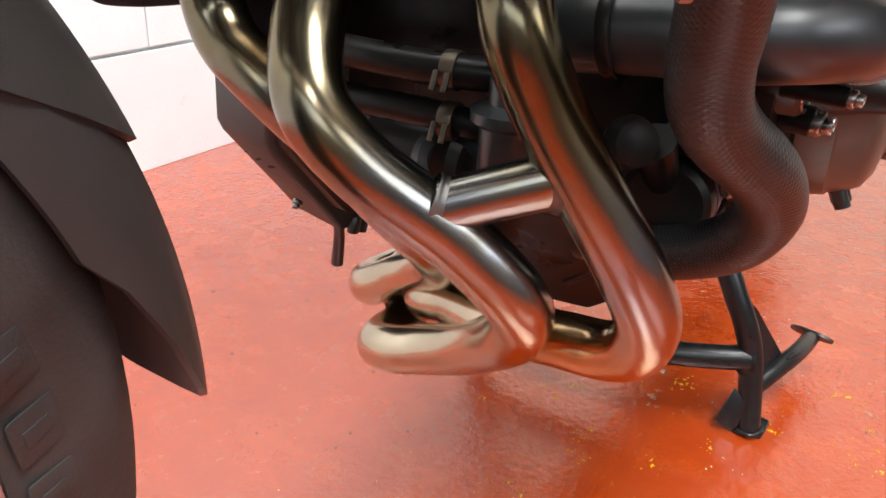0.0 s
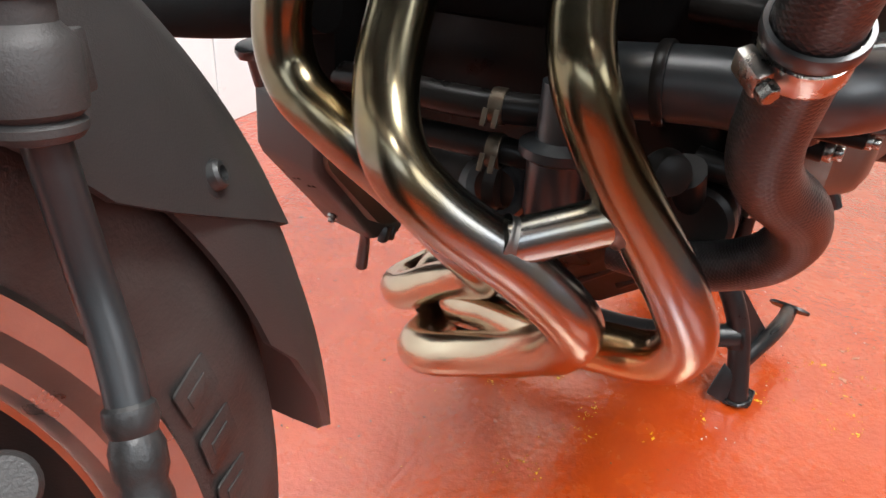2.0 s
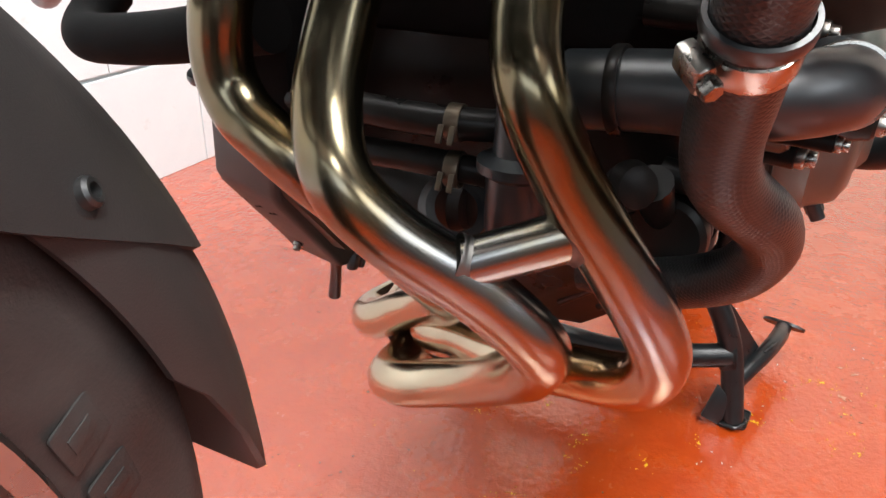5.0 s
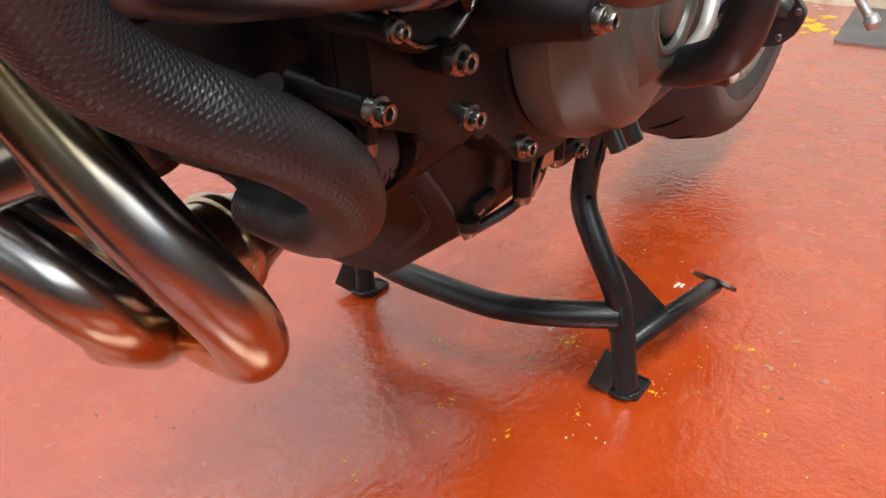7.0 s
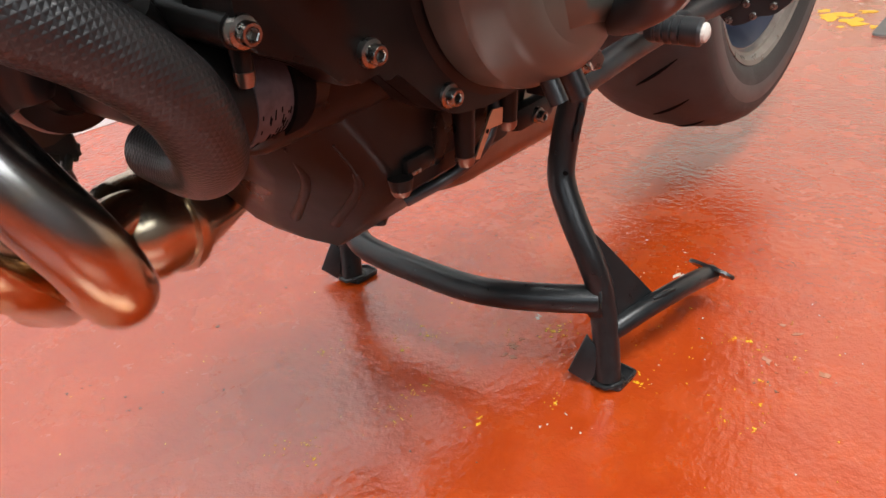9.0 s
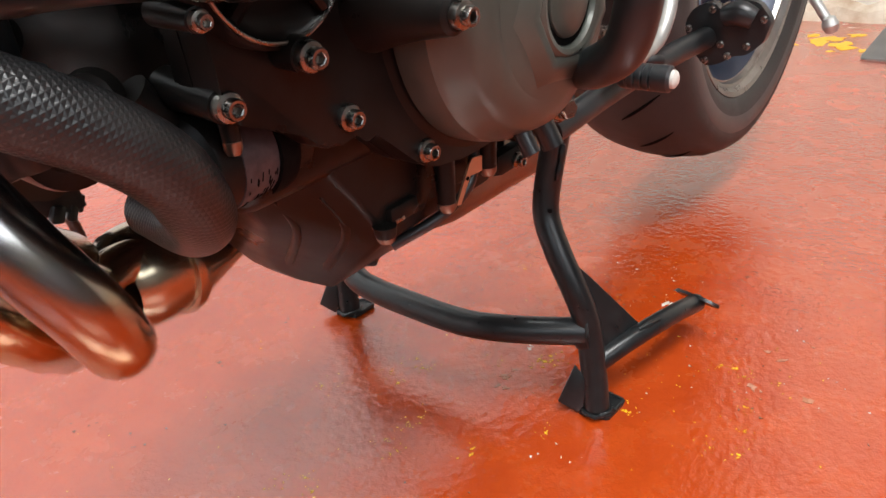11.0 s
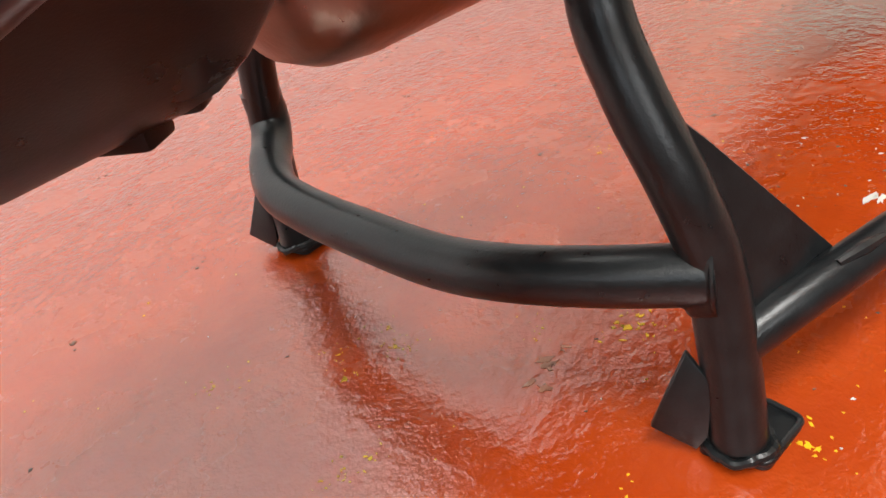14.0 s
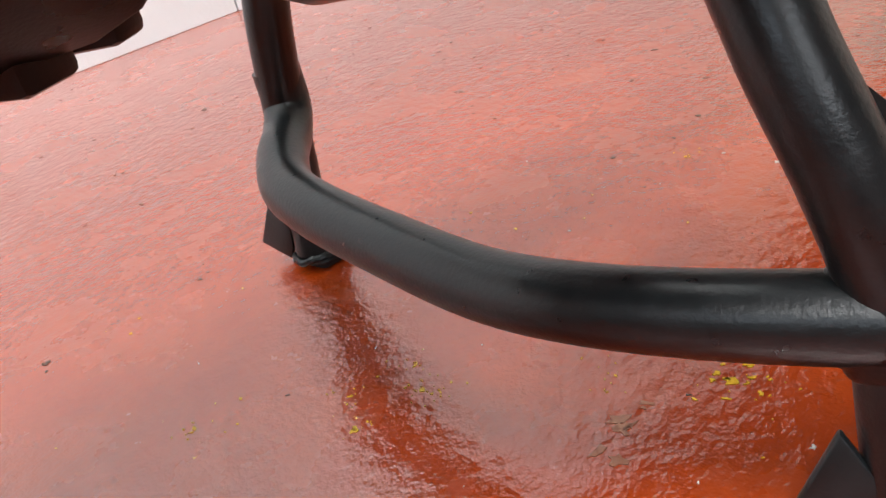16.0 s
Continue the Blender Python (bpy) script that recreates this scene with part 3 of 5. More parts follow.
tread_m = Matrix((tread_x, tread_n.cross(tread_x), tread_n)).transposed().to_4x4()
tread_m.translation = (0.199, -0.2335, 0.0495)
part("tread", prism_bm(bmesh.new(), rounded([(-0.027, -0.010), (-0.012, -0.014), (0.012, -0.014), (0.027, -0.006), (0.027, 0.006), (0.012, 0.013), (-0.012, 0.013), (-0.027, 0.008)], 0.006), tread_m, 0.0038, 0.0012), STAND, pedal)
gusset_edge = [Vector(p) for p in ((0.033, -0.152, 0.161), (0.038, -0.162, 0.158), (0.0446, -0.176, 0.143), (0.092, -0.209, 0.0725), (0.088, -0.2135, 0.066), (0.0677, -0.2085, 0.062), (0.0285, -0.192, 0.066), (0.0315, -0.181, 0.1))]
bm = bmesh.new()
g_lo, g_hi = [[bm.verts.new(p + Vector((0.45, 0.85, 0.25)).normalized() * o) for p in gusset_edge] for o in (-0.002, 0.002)]
bm.faces.new(g_lo)
bm.faces.new(list(reversed(g_hi)))
for k in range(8):
    bm.faces.new((g_lo[k], g_hi[k], g_hi[(k + 1) % 8], g_lo[(k + 1) % 8]))
part("gusset", bm, STAND, stand, "", 30)
tube("weld_seam", [(0.076, -0.2185, 0.0745), (0.09, -0.224, 0.0755), (0.104, -0.2285, 0.0752)], [0.002, 0.0034, 0.002], STAND, stand, n=8, step=0.002)
# pivot brackets and bolts of the stand
bracket = group_part("stand_pivot", stand)
prism("plate", rounded([(-0.1, 0.37), (-0.055, 0.375), (0.09, 0.34), (0.09, 0.31), (0.03, 0.3), (-0.05, 0.325)], 0.008), side_plane(-0.098), 0.01, STAND, bracket)
lathe("pivot_eye", [(0.006, -0.006), (0.014, -0.006), (0.015, 0.0), (0.014, 0.012), (0.007, 0.012), (0.006, 0.002)], (0.062, -0.122, 0.292), (-0.5, -0.8, 0.1), STAND, bracket, n=24)
lathe("washer", [(0, 0), (0.0105, 0.0), (0.0108, 0.0012), (0.01, 0.0022), (0, 0.0022)], (-0.063, -0.206, 0.3475), (-0.3, -1, 0.1), BOLT, bracket, n=28)
bolt((-0.064, -0.2085, 0.3477), (-0.3, -1, 0.1), bracket, 1.35, "hex")
tube("pivot_boss", [(-0.05, -0.15, 0.345), (-0.056, -0.18, 0.3465), (-0.063, -0.206, 0.3475)], 0.0125, STAND, bracket, n=24)

# radiator in front of the header pipes
radiator = group_part("radiator", bike, "black radiator with its lower tank over the header pipes")
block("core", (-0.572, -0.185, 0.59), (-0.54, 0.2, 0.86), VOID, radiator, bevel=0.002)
lower = block("lower_tank", (-0.578, -0.19, 0.571), (-0.535, 0.205, 0.596), SATIN, radiator, bevel=0.006, segments=3)
for y in (-0.2, 0.2):
    block("side_tank", (-0.58, y - 0.012, 0.586), (-0.534, y + 0.012, 0.87), SATIN, radiator, bevel=0.006, segments=3)
tube("hose_neck", [(-0.5327, -0.2034, 0.582), (-0.546, -0.206, 0.604), (-0.556, -0.203, 0.628)], 0.0155, SATIN, radiator, n=28)
for y in (-0.12, 0.0, 0.12):
    block("lower_tank_rib", (-0.5795, y - 0.002, 0.573), (-0.534, y + 0.002, 0.5965), SATIN, lower, bevel=0.001)

# engine guard
R_G = 0.0134
guard = group_part("engine_guard", bike, "satin black tubular engine guard")
tube("guard_tube", [(-0.4235, -0.2275, 0.584), (-0.4181, -0.2335, 0.5807), (-0.3981, -0.2491, 0.5685), (-0.3755, -0.2646, 0.556), (-0.3571, -0.2775, 0.5389), (-0.3425, -0.286, 0.5178), (-0.3272, -0.2905, 0.5003), (-0.3077, -0.291, 0.4885), (-0.2859, -0.2917, 0.4835), (-0.2648, -0.2958, 0.483), (-0.2411, -0.3065, 0.4872), (-0.218, -0.316, 0.4915), (-0.199, -0.322, 0.4945), (-0.18, -0.3235, 0.4972), (-0.165, -0.3175, 0.499), (-0.148, -0.306, 0.4985), (-0.136, -0.3, 0.4965)], R_G, COAT, guard, n=36, step=0.004)
tube("guard_tube", [(-0.1421, -0.2907, 0.652), (-0.1349, -0.297, 0.5787), (-0.1344, -0.3, 0.5236), (-0.1398, -0.3032, 0.4713), (-0.1438, -0.3025, 0.4402), (-0.1408, -0.2945, 0.4168), (-0.1248, -0.2714, 0.4001), (-0.0975, -0.243, 0.3891), (-0.0605, -0.2131, 0.3884)], R_G, COAT, guard, n=36, step=0.004)
tube("guard_tube", [(-0.355, -0.2, 0.76), (-0.385, -0.208, 0.68), (-0.409, -0.2145, 0.628), (-0.427, -0.214, 0.598)], 0.0178, COAT, guard, n=32)
tube("guard_tube", [(-0.424, -0.205, 0.584), (-0.4475, -0.168, 0.5845), (-0.474, -0.12, 0.585)], 0.0178, COAT, guard, n=32)
# right-hand tube in near-black, the shade put into its colour
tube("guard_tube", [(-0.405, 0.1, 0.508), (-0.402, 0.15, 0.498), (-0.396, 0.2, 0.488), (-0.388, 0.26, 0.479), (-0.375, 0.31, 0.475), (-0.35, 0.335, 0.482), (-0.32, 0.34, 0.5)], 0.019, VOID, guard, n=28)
lathe("end_cap", [(0, 0.022), (0.0165, 0.0216), (0.0178, 0.0205), (0.0182, 0.0185), (0.0194, 0.0182), (0.0198, 0.0155), (0.0199, 0.01), (0.0199, -0.03)], (-0.431, -0.2222, 0.5876), (-0.42, -0.89, 0.2), COAT, guard, n=48)
weld_ring((-0.4393, -0.2398, 0.5915), (-0.42, -0.89, 0.2), 0.0188, guard, 0.0004, 15, COAT, 0.0017)
weld_ring((-0.4172, -0.2342, 0.5802), (0.71, -0.555, -0.434), R_G + 0.0003, guard, 0.0006, 5, COAT, 0.002)

# coolant hoses
cooling = group_part("cooling_hoses", bike)
hose = tube("coolant_hose", [(-0.5327, -0.2034, 0.582), (-0.523, -0.2, 0.567), (-0.5056, -0.1956, 0.5404), (-0.4892, -0.1919, 0.5184), (-0.4784, -0.189, 0.4996), (-0.4697, -0.1895, 0.4841), (-0.4583, -0.1925, 0.4728), (-0.4462, -0.1972, 0.4632), (-0.4328, -0.2042, 0.4535), (-0.4117, -0.2105, 0.4383), (-0.39, -0.2114, 0.4168), (-0.3732, -0.1997, 0.392), (-0.3571, -0.1749, 0.371), (-0.3457, -0.1439, 0.3575), (-0.3385, -0.1, 0.3544)], 0.0167, HOSE, cooling, "thick woven-pattern black rubber coolant hose", n=40, step=0.004)
pipe = tube("water_pipe", [(-0.4097, -0.1, 0.4931), (-0.4105, -0.1502, 0.4985), (-0.416, -0.1809, 0.5012), (-0.4135, -0.2035, 0.5042), (-0.3977, -0.2208, 0.5048), (-0.3722, -0.2296, 0.5024), (-0.3425, -0.2284, 0.4981), (-0.3, -0.222, 0.494)], 0.0209, RUBBER, cooling, "smooth black rubber elbow hose", n=44)


def clip(name, at, axis, radius, width, material, parent):
    w = width / 2
    return lathe(name, [(radius - 0.001, -w), (radius + 0.0010, -w * 0.95), (radius + 0.0014, -w * 0.7), (radius + 0.0014, w * 0.7), (radius + 0.0010, w * 0.95), (radius - 0.001, w)], at, axis, material, parent, n=48)


def clamp(at, axis, radius, side, width=0.012):
    """A band clamp: slotted band with its screw housing and screw."""
    band = clip("hose_clamp", at, axis, radius, width, CLAMP, cooling)
    a, sd = Vector(axis).normalized(), Vector(side).normalized()
    t = a.cross(sd).normalized()
    c = Vector(at) + sd * (radius + 0.005)
    m = Matrix((t, a, sd)).transposed().to_4x4()
    m.translation = c
    part("screw_housing", box_bm(bmesh.new(), (0.017, width * 1.05, 0.008), m, 0.002), BOLT, band)
    bm = bmesh.new()
    lathe_bm(bm, [(0, 0.0), (0.0042, 0.0), (0.0045, 0.001), (0.0045, 0.005), (0.0038, 0.006), (0, 0.006)], frame_of(c + t * 0.008, t), 6)
    part("screw", bm, BOLT, band)
    for k in range(7):
        p = Vector(at) + (sd * math.cos(0.55 + k * 0.16) - t * math.sin(0.55 + k * 0.16)) * (radius + 0.0015)
        n_ = (p - Vector(at)).normalized()
        sm = Matrix((n_.cross(a), a, n_)).transposed().to_4x4()
        sm.translation = p
        part("slot", box_bm(bmesh.new(), (0.0012, width * 0.55, 0.0006), sm), VOID, band)


clamp((-0.5076, -0.1961, 0.5433), (-0.56, -0.136, 0.82), 0.0169, (-0.62, 0.72, -0.3))
clip("hose_collar", (-0.5146, -0.198, 0.554), (-0.55, -0.137, 0.83), 0.0185, 0.007, RUBBER, cooling)
clip("hose_clamp", (-0.363, -0.2303, 0.5013), (0.983, 0.08, -0.16), 0.0212, 0.0115, CLAMP, cooling)
clip("hose_collar", (-0.348, -0.2289, 0.4989), (0.98, 0.12, -0.15), 0.0215, 0.010, RUBBER, cooling)
clip("hose_flange", (-0.4101, -0.128, 0.496), (0, -0.99, 0.12), 0.0222, 0.007, CASE, cooling)
tube("small_hose", [(-0.375, 0.12, 0.452), (-0.385, 0.06, 0.456), (-0.385, 0.01, 0.455), (-0.38, -0.03, 0.455), (-0.37, -0.06, 0.455)], 0.0105, CASE, cooling, n=20)
tube("small_hose", [(-0.37, 0.12, 0.42), (-0.378, 0.06, 0.424), (-0.376, 0.0, 0.424), (-0.37, -0.05, 0.42)], 0.0095, CASE, cooling, n=20)
for z in (0.455, 0.424):
    sc = group_part("spring_clip", cooling, "tarnished spring hose clip")
    clip("band", (-0.381, -0.02, z), (0.1, -1, 0), 0.0108, 0.010, TARNISH, sc)
    for dx in (-0.004, 0.004):
        part("ear", box_bm(bmesh.new(), (0.002, 0.004, 0.012), Matrix.Translation((-0.396, -0.02 + dx, z - 0.004)) @ pose(0, 0, 0, 0, 25, 0), 0.0006), TARNISH, sc)

# engine
engine = group_part("engine", bike, "black painted engine with bolted covers")


def loft(name, sections, material, parent, label="", smooth=35):
    bm = bmesh.new()
    rows = [[bm.verts.new(p) for p in sec] for sec in sections]
    k = len(rows[0])
    for a, b in zip(rows, rows[1:]):
        for i in range(k):
            bm.faces.new((a[i], a[(i + 1) % k], b[(i + 1) % k], b[i]))
    bm.faces.new(rows[0])
    bm.faces.new(list(reversed(rows[-1])))
    return part(name, bm, material, parent, label, smooth)


block("crankcase", (-0.33, -0.165, 0.35), (-0.02, 0.205, 0.56), CASE, engine, bevel=0.02, segments=3)
# near-black block: the shade behind the header pipes is in its colour
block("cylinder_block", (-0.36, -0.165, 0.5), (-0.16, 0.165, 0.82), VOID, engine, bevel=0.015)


def sump_ring(z, x0, ya, xb, y0, x1, y1, r=0.005):
    """One level of the sump, its front left corner cut away."""
    return [(x, y, z) for x, y in rounded([(x0, y1), (x0, ya), (xb, y0), (x1, y0), (x1, y1)], r, 4)]


loft("sump", [sump_ring(0.37, -0.295, -0.13, -0.265, -0.158, -0.05, 0.03), sump_ring(0.335, -0.283, -0.105, -0.238, -0.157, -0.05, 0.03), sump_ring(0.3, -0.252, -0.078, -0.214, -0.155, -0.062, 0.03), sump_ring(0.282, -0.24, -0.062, -0.207, -0.146, -0.07, 0.03),
              sump_ring(0.243, -0.213, -0.02, -0.193, -0.1, -0.078, 0.025), sump_ring(0.222, -0.199, -0.012, -0.184, -0.076, -0.082, 0.02), sump_ring(0.21, -0.187, -0.024, -0.1815, -0.06, -0.09, 0.012, 0.003), sump_ring(0.205, -0.178, -0.026, -0.174, -0.05, -0.1, 0.008, 0.003)], CASE, engine, smooth=20)
for f in (0.3, 0.72):
    top, mid, low = (Vector(a).lerp(Vector(b), f) for a, b in (((-0.283, -0.105, 0.335), (-0.238, -0.157, 0.335)), ((-0.252, -0.078, 0.3), (-0.214, -0.155, 0.3)), ((-0.213, -0.02, 0.243), (-0.193, -0.1, 0.243))))
    tube("rib", [top, mid, low], [0.001, 0.0042, 0.0042], CASE, engine, n=10, step=0.008)
block("cast_pad", (-0.207, -0.1605, 0.2995), (-0.178, -0.15, 0.3125), CASE, engine, bevel=0.002)
block("worn_edge", (-0.206, -0.1611, 0.3005), (-0.194, -0.16, 0.3035), BOLT, engine, "paint scraped to bare alloy", bevel=0.0005)
for x, y, turn, w, d, z in ((-0.121, -0.037, -60, 0.03, 0.02, 0.1985), (-0.097, -0.039, -50, 0.02, 0.016, 0.202)):
    part("sump_lug", box_bm(bmesh.new(), (w, d, 0.03), pose(x, y, z + 0.015, 0, 0, turn), 0.003), CASE, engine)
side_outline = rounded([(-0.345, 0.44), (-0.345, 0.42), (-0.3, 0.4), (-0.285, 0.385), (-0.255, 0.39), (-0.232, 0.37), (-0.207, 0.348), (-0.165, 0.342), (-0.09, 0.345), (-0.05, 0.4), (-0.05, 0.5), (-0.12, 0.55), (-0.25, 0.56), (-0.33, 0.55), (-0.35, 0.5)], 0.016)
prism("side_cover", side_outline, side_plane(-0.162), 0.034, CASE, engine, bevel=0.004)
prism("cover_rim", [(x * 1.004 + 0.0008, z * 1.004 - 0.0018) for x, z in side_outline], side_plane(-0.166), 0.01, CASE, engine, bevel=0.002)
# large round cover
lathe("cover_base", [(0.0985, -0.03), (0.0985, -0.002), (0.097, 0.004), (0.09, 0.006)], (-0.141, -0.192, 0.443), (0, -1, 0), CASE, engine, n=72)
dome = lathe("clutch_cover", [(0.0915, -0.01), (0.0908, 0.018), (0.089, 0.0285), (0.0862, 0.0305), (0.0805, 0.0455), (0.0775, 0.0505), (0.066, 0.0565), (0.06, 0.0585), (0.036, 0.0625), (0.0, 0.0632)], (-0.139, -0.192, 0.443), (0, -1, 0), COVER, engine, n=80)
lathe("cast_boss", [(0.06, -0.006), (0.0535, -0.0012), (0.045, 0.0052), (0.0395, 0.006), (0.036, 0.0045), (0.034, -0.004)], (-0.137, -0.2535, 0.441), (0, -1, 0), COVER, dome, n=7, up=(0.35, 0, 1))
lathe("plug_rim", [(0.036, -0.004), (0.0345, 0.003), (0.032, 0.0052), (0.029, 0.0045), (0.0272, 0.0005), (0.0268, -0.004)], (-0.137, -0.2545, 0.441), (0, -1, 0), COVER, dome, n=56)
lathe("plug_groove", [(0.0272, 0.001), (0.0225, 0.001)], (-0.137, -0.2545, 0.441), (0, -1, 0), VOID, dome, n=48)
lathe("plug_insert", [(0.023, 0.0), (0.0225, 0.0025), (0.02, 0.004), (0.0, 0.005)], (-0.137, -0.2545, 0.441), (0, -1, 0), COVER, dome, n=48)
def cast_step():
    """The lower half of the round cover stands a little proud, ending in a straight ledge."""
    prof = [(0.0908, 0.006), (0.0905, 0.018), (0.0888, 0.0282), (0.0862, 0.0305), (0.0805, 0.0455), (0.0775, 0.0505), (0.066, 0.0565), (0.061, 0.058)]
    bm = bmesh.new()
    rows = []
    for k in range(41):
        f = k / 40
        out = 0.0032 * max(0.0, 1.0 - max(0.0, f - 0.35) / 0.6) if k else -0.001
        row = []
        for i, (r, h) in enumerate(prof):
            o = out if i < 7 else out * 0.3
            first = math.pi - math.asin(0.05 / r)
            a = first + (radians(305) - first) * (f if k > 1 else 0.0)
            row.append(bm.verts.new((-0.139 + (r + o) * math.cos(a), -0.192 - h - o * 0.7, 0.443 + (r + o) * math.sin(a))))
        rows.append(row)
    for a_, b_ in zip(rows, rows[1:]):
        for i in range(len(prof) - 1):
            bm.faces.new((a_[i], a_[i + 1], b_[i + 1], b_[i]))
    bmesh.ops.recalc_face_normals(bm, faces=bm.faces)
    return part("cast_step", bm, COVER, dome, "", 35)


cast_step()

# oval cover of the cam chain tensioner
oval = rounded([(-0.315, 0.546), (-0.309, 0.572), (-0.29, 0.584), (-0.267, 0.581), (-0.26, 0.548), (-0.2475, 0.509), (-0.262, 0.5), (-0.288, 0.522)], 0.012)
prism("oval_cover", oval, side_plane(-0.17), 0.032, SATIN, engine, bevel=0.003)
ox, oz = sum(p[0] for p in oval) / len(oval), sum(p[1] for p in oval) / len(oval)
prism("oval_panel", [(ox + (x - ox) * 0.78, oz + (z - oz) * 0.78) for x, z in oval], side_plane(-0.2), 0.005, SATIN, engine, bevel=0.002)
tube("oval_rim", [(ox + (x - ox) * 0.95, -0.2015, oz + (z - oz) * 0.95) for x, z in oval + oval[:1]], 0.0022, SATIN, engine, n=10, straight=True)
# angular cover over the starter gears
def hood():
    face = [(-0.297, -0.262, 0.552), (-0.214, -0.224, 0.5705), (-0.1815, -0.2265, 0.5445), (-0.171, -0.2345, 0.5235), (-0.2445, -0.262, 0.5155)]
    back = [(-0.243, -0.18, 0.529), (-0.201, -0.18, 0.572), (-0.14, -0.18, 0.53), (-0.118, -0.18, 0.5), (-0.162, -0.18, 0.476)]
    bm = bmesh.new()
    f, b = [bm.verts.new(p) for p in face], [bm.verts.new(p) for p in back]
    bm.faces.new(f)
    bm.faces.new(list(reversed(b)))
    for i in range(5):
        bm.faces.new((f[i], b[i], b[(i + 1) % 5], f[(i + 1) % 5]))
    bmesh.ops.bevel(bm, geom=list(bm.edges), offset=0.006, segments=3, profile=0.6, affect="EDGES")
    return part("starter_cover", bm, COVER, engine, "", 35)


hood()
# water pump behind the elbow hose
pump = lathe("pump_cover", [(0.046, -0.03), (0.046, 0.0), (0.044, 0.003), (0.042, 0.003), (0.04, 0.0), (0.03, -0.004), (0.0, -0.004)], (-0.311, -0.205, 0.493), (0, -1, 0), CASE, engine, n=48)
tube("pump_ring", [(-0.311 + 0.0425 * math.cos(a), -0.2085, 0.493 + 0.0425 * math.sin(a)) for a in np.linspace(radians(185), radians(370), 40)], 0.0011, BOLT, pump, n=8, straight=True)
for a in (0.5, 2.2, 3.9, 5.4):
    tube("pump_web", [(-0.311 + 0.012 * math.cos(a), -0.208, 0.493 + 0.012 * math.sin(a)), (-0.311 + 0.027 * math.cos(a), -0.207, 0.493 + 0.027 * math.sin(a)), (-0.311 + 0.04 * math.cos(a), -0.206, 0.493 + 0.04 * math.sin(a))], 0.004, CASE, pump, n=8, step=0.01)


def bossed(at, axis, length, r=0.0085, size=1.0, style="socket"):
    """A bolt standing on its cast boss."""
    a = Vector(axis).normalized()
    lathe("bolt_boss", [(r * 1.25, -length), (r * 1.05, -length * 0.4), (r, -0.0004), (r * 0.8, 0.0), (0, 0.0)], at, axis, CASE, engine, n=24)
    bolt(Vector(at) + a * 0.0042 * size, axis, engine, size, style)


OUT = (-0.1, -1, -0.05)
for at, ln in (((-0.308, -0.214, 0.444), 0.05), ((-0.342, -0.192, 0.427), 0.05), ((-0.27, -0.195, 0.401), 0.05), ((-0.207, -0.193, 0.361), 0.04), ((-0.268, -0.21, 0.511), 0.04), ((-0.376, -0.188, 0.53), 0.06), ((-0.32, -0.199, 0.549), 0.03), ((-0.268, -0.2, 0.583), 0.03), ((-0.259, -0.203, 0.575), 0.03), ((-0.374, -0.232, 0.474), 0.03)):
    small = 0.6 if at[0] == -0.374 else 1.0
    bossed(at, OUT, ln, 0.0085 * small, small)
# bolt on a flared boss beside the round cover
lathe("flared_boss", [(0.034, -0.075), (0.024, -0.05), (0.0165, -0.026), (0.0125, -0.009), (0.0108, -0.002), (0.0085, 0.0), (0, 0)], (-0.2445, -0.2555, 0.4525), OUT, CASE, engine, n=36)
bolt((-0.245, -0.2592, 0.4523), OUT, engine, 0.95)
# drain bosses, bracket and switch along the sump's edge
for at, z1 in (((-0.16, -0.171, 0.352), 0.2977), ((-0.1065, -0.17, 0.345), 0.306), ((-0.2126, -0.1585, 0.303), 0.2935), ((-0.334, -0.181, 0.428), 0.402)):
    k_ = 0.7 if at[0] == -0.334 else 1.0
    tube("cast_post", [at, (at[0], at[1], (at[2] + z1) / 2), (at[0], at[1], z1)], [0.0085 * k_, 0.0075 * k_, 0.0065 * k_], CASE, engine, n=18)
    lathe("post_tip", [(0, -0.0035), (0.005 * k_, -0.003), (0.0068 * k_, 0.0), (0.0071 * k_, 0.004), (0.006 * k_, 0.005)], (at[0], at[1], z1), (0, 0, 1), DULL, engine, n=18)
prism("cable_bracket", [(-0.155, 0.298), (-0.15, 0.2965), (-0.1365, 0.314), (-0.122, 0.313), (-0.121, 0.3245), (-0.133, 0.3265), (-0.137, 0.323)], side_plane(-0.1745), 0.0015, COPPER, engine, "bare coppery cable bracket", bevel=0.0)
lathe("bracket_hole", [(0, 0.0003), (0.0016, 0.0003), (0.0016, -0.001)], (-0.1405, -0.1762, 0.3135), (0, -1, 0), VOID, engine, n=12)
tube("breather_tube", [(-0.115, -0.163, 0.345), (-0.118, -0.166, 0.318), (-0.128, -0.166, 0.3), (-0.148, -0.157, 0.284), (-0.18, -0.13, 0.265)], 0.0045, RUBBER, engine, n=12)
sensor = block("switch", (-0.075, -0.184, 0.319), (-0.049, -0.165, 0.343), CASE, engine, bevel=0.002)
block("switch_lid", (-0.077, -0.187, 0.34), (-0.047, -0.163, 0.346), CASE, sensor, bevel=0.001)
for k in range(3):
    block("switch_rib", (-0.07 + k * 0.008, -0.1856, 0.323), (-0.067 + k * 0.008, -0.1836, 0.337), PLASTIC, sensor, bevel=0.0005)
block("switch_mount", (-0.09, -0.169, 0.292), (-0.035, -0.155, 0.312), CASE, engine, bevel=0.006)
bolt((-0.0652, -0.171, 0.3004), OUT, engine, 0.85)
